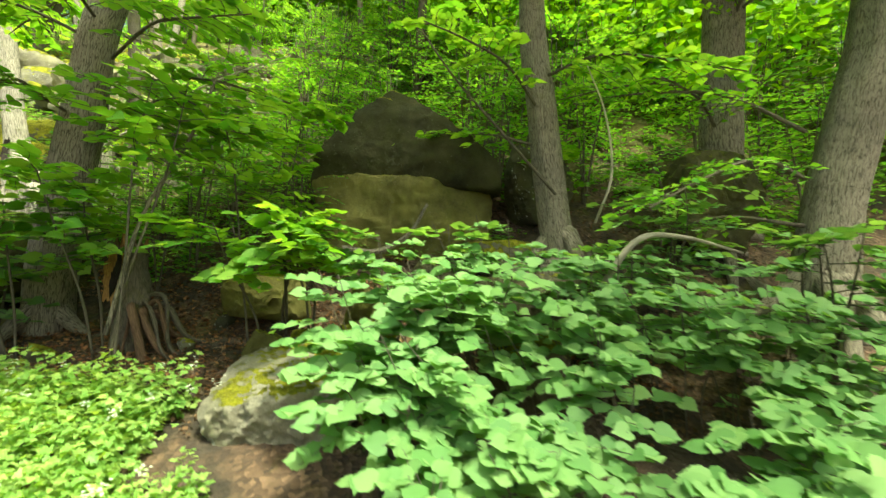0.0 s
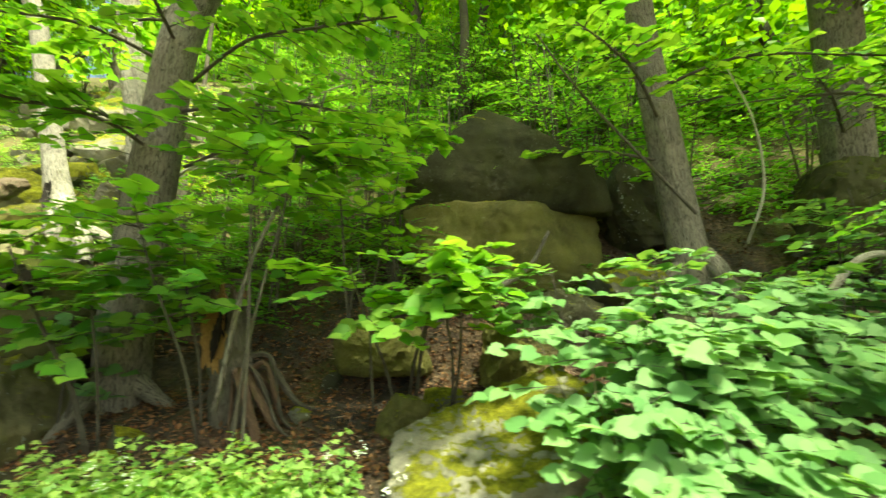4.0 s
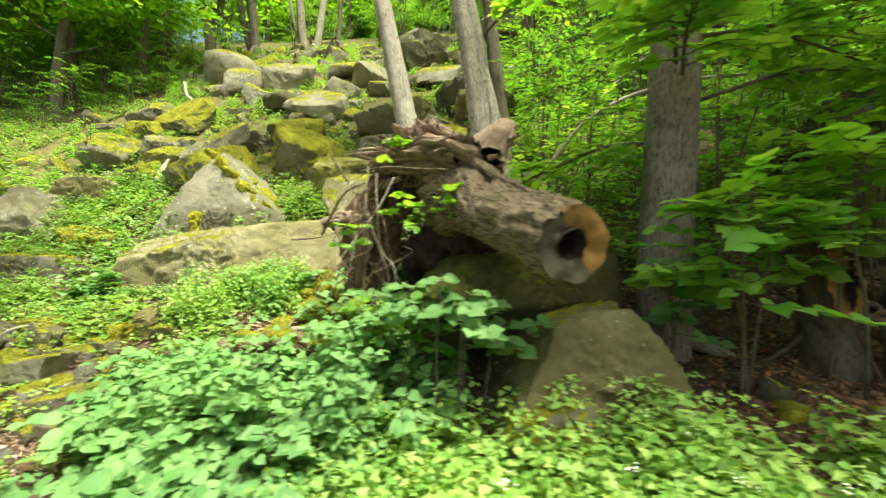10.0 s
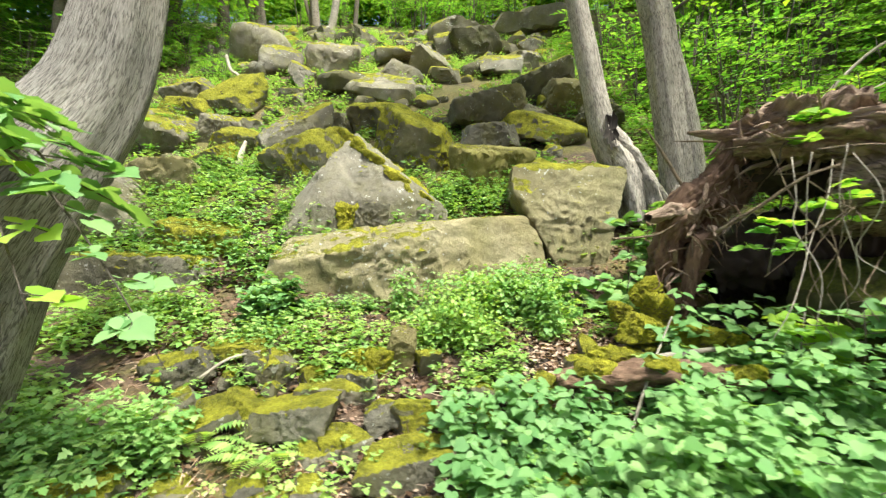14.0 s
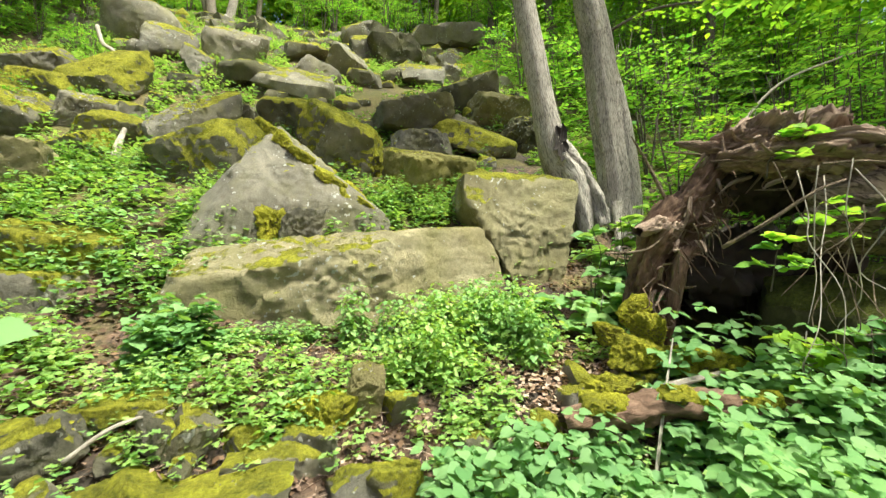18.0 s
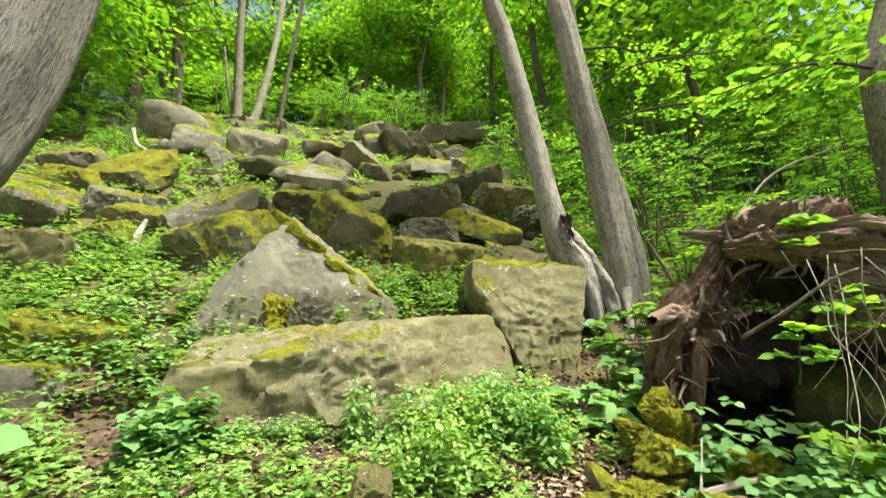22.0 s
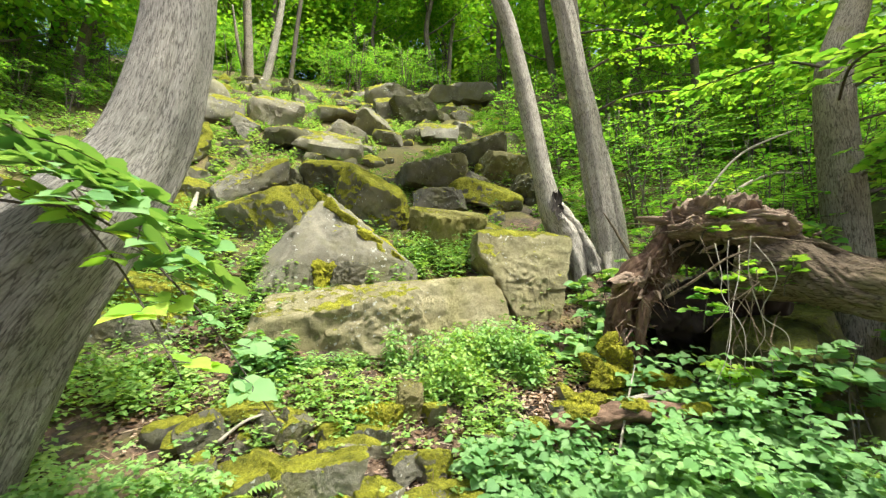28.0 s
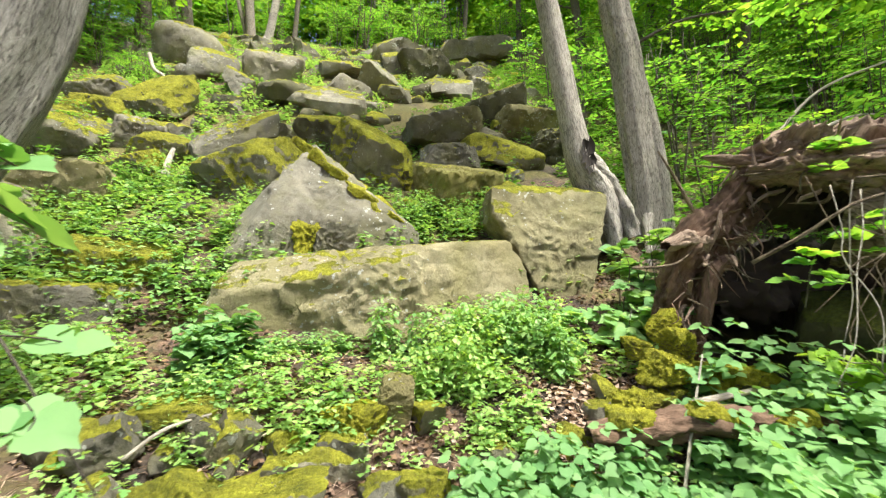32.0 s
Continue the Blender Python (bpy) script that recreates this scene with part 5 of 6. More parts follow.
def stump():
    b = np.array((-1.18, 3.42, 0.6))
    t = thing("stump", *b, "broken rotten tree stump with a torn orange hollow", "stump")
    gnarl("trunk", [b - (0, 0, 0.2), b + (0, 0, 0.2), b + (-0.04, 0, 0.5), b + (-0.08, 0, 0.9)], (0.19, 0.15, 0.15, 0.13), BARK_DARK, 31, 0.9, 0.22, 40, 50, parent=t)
    part("torn_hollow", scar("torn_hollow", b + (-0.07, -0.2, 0.64), (-0.2, -1, 0.1), 0.2, 0.56, 0.04, ORANGE_WOOD, 3), t, "splintered orange wood")
    # shallow dishes whose black colour stands for the shade of deeper holes
    part("torn_hollow", scar("torn_hollow", b + (0.0, -0.215, 0.74), (0.15, -1, 0.1), 0.08, 0.26, 0.05, HOLLOW, 5), t, "rotted hollow, its shaded depth painted black")
    part("torn_hollow", scar("torn_hollow", b + (-0.05, -0.225, 0.6), (-0.1, -1, 0.1), 0.05, 0.26, 0.05, HOLLOW, 8), t, "rotted hollow, its shaded depth painted black")
    r = np.random.default_rng(3)
    for k in range(9):
        a = radians(40 * k)
        d = np.array((math.cos(a), math.sin(a), 0))
        p = b + d * 0.1 + (-0.08, 0, 0.8)
        gnarl("splinter", [p, p + (0, 0, 0.1) + d * 0.01, p + d * r.uniform(-0.02, 0.05) + (0, 0, r.uniform(0.12, 0.3))], (0.05, 0.035, 0.006), (ROTTEN, ORANGE_WOOD, DEADWOOD)[k % 3], 40 + k, 0.5, 0.4, 10, 10, parent=t)
    for k in range(16):
        a = radians(-80 + 14 * k + r.uniform(-9, 9))
        d = np.array((math.cos(a), math.sin(a) * 0.5 - 0.1, 0))
        q = b + d * r.uniform(0.4, 0.95)
        q[2] = relief(q[0], q[1]) - 0.03
        R = r.uniform(0.02, 0.05)
        gnarl("root", [b + d * 0.1 + (0, 0, r.uniform(0.25, 0.5)), b + d * 0.3 + (0, r.normal(0, 0.06), r.uniform(0.15, 0.45)), (b + d * 0.3 + q) / 2 + r.normal(0, 0.06, 3), q], (R, R * 0.8, R * 0.6, R * 0.25), (ROTTEN, BARK_DARK)[k % 2], 60 + k, 0.8, 0.35, 10, 18, parent=t)


stump()


def stick(name, pts, r0, label, material=DRY_STICK, seed=1):
    me = tubes_mesh(name, material, [tube(pts, (r0, r0 * 0.8, r0 * 0.45), 8, 18, 0.2, seed)])
    return single(name, me, label, "stick")


stick("dead_branch", [(-10.78, 9.8, 5.66), (-10.62, 9.66, 5.3), (-10.4, 9.55, 5.12), (-10.28, 9.48, 4.75), (-10.02, 9.38, 4.4)], 0.035, "bare grey dead branch lying on the boulders")


stick("dead_branch", [(-9.26, 7.05, 2.75), (-9.3, 7.2, 2.95), (-9.32, 7.4, 3.2)], 0.05, "broken pale branch stub between boulders")
stick("dead_branch", [(0.55, 4.25, 1.62), (0.95, 4.22, 1.6), (1.3, 4.15, 1.8), (1.5, 4.1, 2.15)], 0.035, "curved bare branch leaning on the huge boulder", BARK)
stick("dead_branch", [(3.05, 3.0, 1.35), (3.3, 2.9, 1.75), (3.7, 2.95, 1.8), (4.3, 3.1, 1.7)], 0.028, "curved pale dead branch above the shoots")
stick("dead_branch", [(-5.5, 3.3, 0.72), (-5.2, 3.3, 0.84), (-4.8, 3.25, 0.92)], 0.028, "short pale dead branch in the litter")
stick("dead_branch", [(-5.4, 3.1, 0.5), (-5.2, 3.25, 0.82), (-5.0, 3.4, 1.08)], 0.009, "thin pale stick in the litter")
stick("dead_branch", [(-7.86, 3.46, 0.7), (-7.72, 3.52, 0.8), (-7.56, 3.62, 0.83)], 0.01, "thin dead stick among stones")
stick("dead_branch", [(-3.1, 4.8, 2.2), (-2.5, 4.7, 2.9), (-1.6, 4.9, 3.3), (-0.6, 5.2, 3.5)], 0.025, "long pale dead branch leaning over the slope")
stick("dead_branch", [(-1.1, 3.0, 0.75), (-0.95, 3.1, 1.75), (-0.68, 3.25, 2.5), (-0.5, 3.35, 3.2)], 0.02, "slanting bare pole behind the stump", BARK)


stick("dead_branch", [(3.3, 3.9, 2.0), (3.42, 3.8, 2.5), (3.3, 3.7, 3.1), (3.1, 3.7, 3.6)], 0.014, "thin pale leaning branch behind the shoots")
stick("dead_branch", [(2.9, 4.0, 2.3), (2.2, 3.9, 3.0), (1.7, 3.8, 3.5), (1.3, 3.7, 4.0)], 0.016, "long bare branch slanting before the huge boulder", BARK_DARK)
stick("dead_branch", [(-2.6, 5.1, 2.9), (-1.9, 5.05, 3.6), (-1.04, 5.0, 4.0), (-0.5, 5.0, 4.2)], 0.018, "long pale dead branch over the wooded slope")


def moss_mound(x, y, z, w, d, h, seed, turn=0, tilt=(0, 0)):
    ob = tagged(new("moss_mound", rock_mesh(w, d, h, seed, MOSSY, sub=5, cuts=4, sharp=7, rough=0.09)), "thick yellow-green moss cushion", "moss", "moss cushions on stones and roots")
    ob.matrix_world = pose(x, y, z, *tilt, turn)


moss_mound(-4.96, 3.64, 1.07, 0.13, 0.13, 0.34, 811, 20, (0, -16))
moss_mound(-5.03, 3.7, 1.2, 0.2, 0.12, 0.11, 813, 10, (0, -35))
moss_mound(-5.17, 3.74, 1.06, 0.16, 0.12, 0.12, 812)
moss_mound(-5.05, 3.55, 0.97, 0.26, 0.2, 0.13, 804)
moss_mound(-5.3, 3.5, 0.76, 0.36, 0.22, 0.2, 805, 10)
moss_mound(-4.75, 3.42, 0.9, 0.5, 0.24, 0.2, 806, -8)
moss_mound(-6.9, 3.75, 0.72, 0.5, 0.24, 0.18, 808)
for k in range(7):
    moss_mound(-7.42 + 0.15 * k, 5.98 - 0.045 * k, 2.86 - 0.125 * k, 0.3, 0.26 + 0.03 * (k % 3), 0.09, 830 + k, 0, (18, 38))
moss_mound(-7.32, 5.5, 1.86, 0.34, 0.3, 0.3, 840)
rock(-7.12, 5.45, 0.34, 0.3, 0.34, 841, STONE_LICHEN, "small pale block at the foot of the pointed boulder", 4, (6, 0), 0.1, z=1.7, group=G_TALUS, sharp=50, cuts=3)


def rotten_log():
    t = thing("rotten_log", -5.0, 3.25, 0.62, "crumbling rotten log with moss on it, lying along the bank", "log")
    gnarl("trunk", [(-5.72, 3.36, 0.7), (-5.4, 3.3, 0.74), (-5.05, 3.2, 0.78), (-4.6, 3.05, 0.76)], (0.05, 0.075, 0.08, 0.05), ROTTEN, 91, 0.85, 0.5, 30, 60, parent=t)
    for k, (x, y, z, w) in enumerate(((-5.5, 3.3, 0.78, 0.26), (-5.15, 3.2, 0.83, 0.3), (-4.8, 3.08, 0.82, 0.22))):
        me = rock_mesh(w, 0.16, 0.08, 860 + k, MOSSY, sub=4, cuts=4, sharp=7, rough=0.12)
        pad = new("moss_pad", me)
        pad.parent = t
        pad.location = Vector((x, y, z)) - t.location
        pad.rotation_euler = (0, 0, -0.2)


rotten_log()
# mossy lip over a dark recess in the bank, with the stones that hold it
rock(-7.8, 3.86, 0.46, 0.36, 0.12, 871, STONE_MOSS, "mossy lip of the bank over a dark recess", 8, (10, -4), 0.0, z=0.74, group="stones of the low bank", cuts=5, sharp=20, name="bank_stone")
for k, (x, y, w, h, tilt) in enumerate(((-8.0, 3.6, 0.26, 0.24, -20), (-7.6, 3.66, 0.16, 0.14, 10), (-7.45, 3.62, 0.2, 0.2, 24), (-7.98, 3.3, 0.4, 0.12, -30))):
    rock(x, y, w, 0.2, h, 873 + k, (STONE_GREY, STONE_BARE)[k % 2], "tumbled grey stone under the mossy lip", 10 * k, (6, tilt), 0.2, name="bank_stone", sub=4, group="stones of the low bank", cuts=5)

# ---- picnic table ----
def table():
    t = thing("picnic_table", -6.5, 1.45, -0.09, "weathered grey slatted picnic table beside the path", "table")
    def plank(name, x0, x1, yc, w, z0, h, seed, along="x"):
        r = np.random.default_rng(seed)
        n = 24
        V, UV, T = [], [], []
        for i in range(n + 1):
            x = x0 + (x1 - x0) * i / n
            e = 0.004 * noise.noise(Vector((x * 3, seed, 0)))
            for dy, dz in ((-w / 2, 0), (-w / 2, h - 0.006), (-w / 2 + 0.008, h), (w / 2 - 0.008, h), (w / 2, h - 0.006), (w / 2, 0)):
                V.append((x, yc + dy + e - 0.1 * (x + 5.68), z0 + dz) if along == "x" else (yc + dy + e, x - 0.1 * (yc + 5.68), z0 + dz))
                UV.append((dy * 2.2 + dz + seed, x * 1.0))
        for i in range(n):
            for k in range(6):
                a, b = i * 6 + k, i * 6 + (k + 1) % 6
                T.append((a, b, b + 6, a + 6))
        V += [V[0], V[1], V[4], V[5], V[n * 6], V[n * 6 + 1], V[n * 6 + 4], V[n * 6 + 5]]
        UV += UV[:8]
        m = len(V) - 8
        T += [(m, m + 1, m + 2, m + 3), (m + 7, m + 6, m + 5, m + 4)]
        bm = bmesh.new()
        me = mesh_from(name, V, T, TABLE_WOOD, UV, smooth=False)
        bm.from_mesh(me)
        bmesh.ops.recalc_face_normals(bm, faces=bm.faces)
        bm.to_mesh(me)
        bm.free()
        return me
    for k in range(6):
        part("slat", plank("slat", -7.45, -5.68 + 0.012 * (k % 3 - 1), 1.76 - 0.128 * k, 0.112, 0.578, 0.036, k + 1), t)
    for x in (-7.15, -6.0):
        part("bearer", plank("bearer", 1.06, 1.8, x, 0.08, 0.503, 0.074, int(x * 10) % 7, "y"), t)
        for y in (1.15, 1.7):
            part("leg", tubes_mesh("leg", TABLE_WOOD, [tube([(x, y - 0.1 * (x + 5.68), -0.12), (x, y - 0.1 * (x + 5.68), 0.2), (x, y - 0.1 * (x + 5.68), 0.515)], (0.045, 0.045, 0.045), 8, 4)]), t)
        part("brace", plank("brace", 1.15, 1.7, x, 0.04, 0.1, 0.09, 5, "y"), t)


table()


# ---- ground plants ----
def herbs(name, spots, size, height, material, label, seed, tiers=3, per=4, shape=(OVAL, OVAL_T), flat=0.35, kind="stuff", category="plants", dip=(-0.45, 0.35), face=0.0):
    """Low leafy plants: whorls of leaves up each stem. spots: foot points."""
    r = np.random.default_rng(seed)
    lv = []
    for x, y in spots:
        z = relief(x, y)
        hh = height * r.uniform(0.5, 1.2)
        sway = r.normal(0, 0.12, 2) * hh
        for k in range(tiers):
            f = (k + r.uniform(0.3, 1)) / tiers
            a0 = r.uniform(0, 6.28)
            for j in range(per):
                a = a0 + 6.28 * j / per + r.normal(0, 0.25)
                d = np.array((math.cos(a), math.sin(a), r.uniform(*dip)))
                p = np.array((x + sway[0] * f, y + sway[1] * f, z + hh * f)) + d * size * r.uniform(0.1, 0.5)
                lv.append((p, d, np.array((r.normal(0, flat), r.normal(-face, flat), 1)), size * r.uniform(0.55, 1.15) * (1.15 - 0.4 * f)))
    return single(name, foliage(name, material, lv, *shape), label, category, kind=kind)


def scatter(seed, n, x0, x1, y0, y1, keep=None):
    r = np.random.default_rng(seed)
    out = []
    while len(out) < n:
        x, y = r.uniform(x0, x1), r.uniform(y0, y1)
        if keep is None or keep(x, y, r):
            out.append((x, y))
    return out


def gaps(scale, cut, seed=0):
    return lambda x, y, r: noise.noise(Vector((x * scale + seed, y * scale, seed))) > cut


def off_steps(keep):
    """The same growth, but not on the trodden stone steps."""
    return lambda x, y, r: keep(x, y, r) and not (-7.9 < x < -6.4 and 2.5 < y < 3.5 and r.uniform(0, 1) < 0.88)


herbs("meadow_herbs", scatter(1, 2300, -4.8, -0.05, 0.55, 2.6, gaps(1.2, -0.4)), 0.075, 0.34, LEAF_HERB, "bright green flowering herbs along the path", 1, 4, 4, (LOBED, LOBED_T), dip=(-0.7, 0.35))
herbs("meadow_herbs", scatter(2, 1500, -14, -8.2, 2.2, 4.6, gaps(1.3, 0.0, 3)), 0.065, 0.26, LEAF_HERB, "green herbs round the leaning tree", 2, 3, 5)
herbs("meadow_herbs", scatter(43, 420, -4.4, -2.5, 1.7, 2.75), 0.07, 0.42, LEAF_HERB, "bright flowering herbs at the foot of a tan boulder", 43, 4, 4, (LOBED, LOBED_T), dip=(-0.7, 0.35))
herbs("meadow_herbs", scatter(44, 160, -0.1, 0.55, 0.6, 1.75), 0.065, 0.26, LEAF_HERB, "green herbs below the pale slab", 44, 4, 4, (LOBED, LOBED_T), dip=(-0.7, 0.35))
herbs("meadow_herbs", scatter(41, 240, -8.6, -7.75, 2.3, 3.2, gaps(1.5, -0.25, 2)), 0.06, 0.4, LEAF_NETTLE, "lush green herbs beside the leaning tree", 41, 4, 5, (LOBED, LOBED_T), dip=(-0.6, 0.3))
herbs("nettles", scatter(3, 330, -6.75, -5.25, 3.85, 4.4, gaps(1.6, -0.2, 5)), 0.06, 0.36, LEAF_NETTLE, "nettle-like herbs before the long slab", 3, 5, 5, dip=(-0.9, 0.2))
herbs("nettles", scatter(31, 120, -6.6, -5.4, 3.75, 4.3, gaps(2.0, 0.0, 8)), 0.05, 0.4, LEAF_HERB, "pale flowering herbs before the long slab", 31, 6, 4, dip=(-0.9, 0.3))
herbs("meadow_herbs", scatter(32, 170, -8.3, -6.6, 3.6, 4.5, gaps(1.4, 0.05, 4)), 0.055, 0.13, LEAF_NETTLE, "low herbs between mossy stones", 32, 3, 5)
herbs("meadow_herbs", scatter(33, 60, -7.95, -7.55, 4.15, 4.5), 0.085, 0.34, LEAF_LINDEN, "clump of large-leaved herbs beside the slab", 33, 3, 5, (HEART, HEART_T))
herbs("ground_leaves", scatter(35, 620, -10.2, -7.7, 4.8, 7.4, gaps(1.0, -0.25, 1)), 0.075, 0.3, LEAF_NETTLE, "green herbs between the boulders", 35, 4, 5)
herbs("ground_leaves", scatter(36, 130, -6.5, -5.35, 5.65, 6.3), 0.065, 0.34, LEAF_NETTLE, "green herbs behind the long slab", 36, 5, 5)
herbs("ground_leaves", scatter(4, 480, -8.2, -4.9, 2.0, 4.0, off_steps(gaps(1.9, 0.08, 7))), 0.05, 0.2, LEAF_HERB, "light green seedlings among leaf litter", 4, 2, 5, (LOBED, LOBED_T))
herbs("ground_leaves", scatter(34, 420, -8.2, -5.2, 2.3, 4.2, off_steps(gaps(1.7, -0.1, 3))), 0.045, 0.2, LEAF_HERB, "pale green lobed herbs on the bank", 34, 3, 5, (LOBED, LOBED_T))
herbs("ground_leaves", scatter(5, 5400, -20, -2, 5.0, 18, gaps(0.9, -0.16, 9)), 0.1, 0.26, LEAF_NETTLE, "herbs growing between the boulders", 5, 3, 5, (SIMPLE, SIMPLE_T))
herbs("ground_leaves", scatter(15, 3200, -3, 9, 4.4, 14, gaps(0.7, -0.2, 6)), 0.11, 0.3, LEAF_SHRUB, "low green growth on the wooded slope", 15, 2, 5, (SIMPLE, SIMPLE_T))
herbs("linden_thicket", scatter(37, 210, -5.1, -3.8, 2.6, 3.45, gaps(1.5, -0.35, 2)), 0.085, 0.42, LEAF_LINDEN, "heart-shaped leaves before the upturned roots", 37, 2, 4, (HEART, HEART_T), 0.25, dip=(-0.5, 0.1), face=0.4)
herbs("linden_thicket", scatter(6, 640, -6.4, -4.25, 1.7, 3.3, gaps(1.5, -0.15, 2)), 0.076, 0.34, LEAF_LINDEN, "broad heart-shaped leaves of low linden shoots", 6, 2, 4, (HEART, HEART_T), 0.22, dip=(-0.5, 0.08), face=0.4)
herbs("linden_thicket", scatter(47, 270, -5.7, -4.35, 2.3, 3.0, gaps(1.5, -0.1, 5)), 0.07, 0.72, LEAF_LINDEN, "taller heart-leaved linden shoots on the bank", 47, 3, 4, (HEART, HEART_T), 0.25, dip=(-0.5, 0.08), face=0.4)
herbs("linden_thicket", scatter(42, 520, -6.2, -4.1, 1.6, 3.3, gaps(1.5, -0.12, 2)), 0.075, 0.2, LEAF_LINDEN, "lower layer of heart-shaped leaves over the litter", 42, 1, 5, (HEART, HEART_T), 0.2, dip=(-0.4, 0.1), face=0.4)


def fern(x, y, seed, size=0.4):
    r = np.random.default_rng(seed)
    z = relief(x, y)
    t = thing("fern", x, y, z, "small green fern growing on the bank", "fern", "ferns on the bank")
    for k in range(7):
        a = 6.28 * k / 7 + r.uniform(-0.3, 0.3)
        d = np.array((math.cos(a), math.sin(a), 0))
        s = np.cross(d, (0, 0, 1))
        lv = []
        L = size * r.uniform(0.8, 1.1)
        for j in range(15):
            f = (j + 2) / 17
            p = np.array((x, y, z)) + d * L * f + (0, 0, L * (0.9 * f - 0.8 * f * f))
            w = L * 0.32 * math.sin(3.0 * min(1, f + 0.1)) * 0.9 + 0.008
            for sg in (-1, 1):
                lv.append((p, s * sg + d * 0.35, np.array((0, 0, 1.0)) - 0.4 * d, w))
        part("frond", foliage("frond", LEAF_HERB, lv, ((0, 0, 0), (-0.12, 0.4, 0.02), (0, 1, -0.08), (0.12, 0.4, 0.02)), SIMPLE_T), t)


for k, (x, y) in enumerate(((-7.35, 3.1), (-5.7, 2.75), (-6.2, 2.6), (-7.75, 3.25))):
    fern(x, y, 60 + k, 0.34)


def flowers():
    r = np.random.default_rng(19)
    lv = []
    for x, y in scatter(18, 95, -4.6, 0.3, 0.8, 2.5, gaps(1.2, -0.1)):
        z = relief(x, y) + r.uniform(0.28, 0.42)
        for j in range(9):
            c = np.array((x, y, z)) + r.normal(0, 0.016, 3)
            for q in range(4):
                a = 1.57 * q + j
                lv.append((c, np.array((math.cos(a), math.sin(a), 0.2)), np.array((0, 0, 1.0)), 0.011))
    single("white_flowers", foliage("white_flowers", PETAL, lv, SIMPLE, SIMPLE_T), "small white flower heads above the herbs", "flowers", kind="stuff")


flowers()


def litter(seed, n, x0, x1, y0, y1, cut, material=LEAF_DRY, small=0.025, large=0.06, shape=SIMPLE):
    r = np.random.default_rng(seed)
    pts = scatter(seed, n, x0, x1, y0, y1, gaps(0.9, cut, 11))
    pos = [(x, y, relief(x, y) + r.uniform(0.004, 0.03)) for x, y in pts]
    way = np.c_[r.normal(0, 1, (n, 2)), r.normal(0, 0.3, n)]
    up = np.c_[r.normal(0, 0.4, (n, 2)), np.ones(n)]
    me = leaf_cloud("leaf_litter", material, pos, way, up, r.uniform(small, large, n), shape, SIMPLE_T)
    single("leaf_litter", me, "dry brown fallen leaves on the soil", "leaf litter", kind="stuff")


litter(23, 2600, -5.9, -4.5, 3.2, 4.0, -0.5, LEAF_PALE)
litter(24, 3600, -8.4, -5.2, 2.4, 4.3, -0.25, LEAF_PALE, 0.015, 0.045)
STALK = ((0, 0, 0), (-0.025, 0.5, 0.02), (0, 1, 0), (0.025, 0.5, 0.02))
litter(26, 2600, -8.4, -4.6, 2.4, 4.3, -0.3, LEAF_PALE, 0.06, 0.16, STALK)
litter(27, 700, -2.5, 3.0, 2.6, 4.4, -0.3, LEAF_PALE, 0.06, 0.16, STALK)
litter(21, 11000, -3, 5.5, 2.2, 6.0, -0.3)
litter(25, 7500, -2.5, 3.6, 2.7, 4.8, -0.2, LEAF_RUST)
litter(22, 6500, -8.6, -3.6, 2.2, 5.2, -0.2)


# ---- saplings and shoots ----
sapling("sapling", -1.3, 3.15, 1.65, (-0.1, -0.12), 46, 0.85, 8, 0.125, LEAF_HAZEL, "leafy sapling growing round the broken stump", 61, 0.55, stems=2, shape=(HEART, HEART_T), droop=0.15)
sapling("sapling", -1.95, 3.1, 1.4, (-0.1, -0.1), 30, 0.75, 8, 0.125, LEAF_HAZEL, "leafy green sapling beside a grey trunk", 62, 0.5, stems=3, shape=(HEART, HEART_T), droop=0.15)
sapling("sapling", -2.4, 3.35, 0.9, (0.1, -0.1), 12, 0.5, 7, 0.11, LEAF_LINDEN, "small shoot between the boulder and a grey trunk", 162, 0.4, stems=2, category="sapling")
sapling("sapling", -0.35, 3.95, 2.3, (0.0, -0.05), 34, 0.9, 9, 0.12, LEAF_HAZEL, "tall thin sapling with layered leaves", 63, 0.45, stems=3, shape=(HEART, HEART_T), droop=0.15)
sapling("sapling", 0.25, 3.55, 1.15, (0.3, -0.75), 22, 0.75, 8, 0.125, LEAF_HAZEL, "sapling arching forward before the huge boulder", 64, 0.6, aim=-35, arc=75, stems=2, stem_r=0.016, shape=(HEART, HEART_T), droop=0.3)
sapling("sapling", 0.0, 3.4, 1.15, (-0.2, -0.4), 16, 0.7, 8, 0.125, LEAF_HAZEL, "sapling with broad leaves before the huge boulder", 164, 0.6, aim=-90, arc=90, stems=2, stem_r=0.012, shape=(HEART, HEART_T), droop=0.2)
sapling("sapling", -0.8, 2.7, 2.6, (0.1, 0.1), 36, 0.95, 9, 0.11, LEAF_HAZEL, "slender sapling with pale spring leaves", 65, 0.68, stems=2, shape=(HEART, HEART_T), droop=0.2)
sapling("sapling", -2.7, 4.3, 2.2, (0.0, 0.0), 40, 0.8, 11, 0.1, LEAF_SHRUB, "leafy sapling behind the fallen log", 66, 0.2, stems=3, shape=(OVAL, OVAL_T))
sapling("sapling", -1.3, 4.6, 2.8, (0.05, 0.0), 56, 0.95, 12, 0.1, LEAF_SHRUB, "leafy sapling on the wooded slope", 67, 0.2, stems=3, shape=(OVAL, OVAL_T))
sapling("sapling", -2.9, 5.0, 1.8, (0.1, -0.1), 34, 0.8, 11, 0.085, LEAF_FRESH, "young shrub with yellow-green leaves", 68, 0.2, stems=3, shape=(OVAL, OVAL_T))
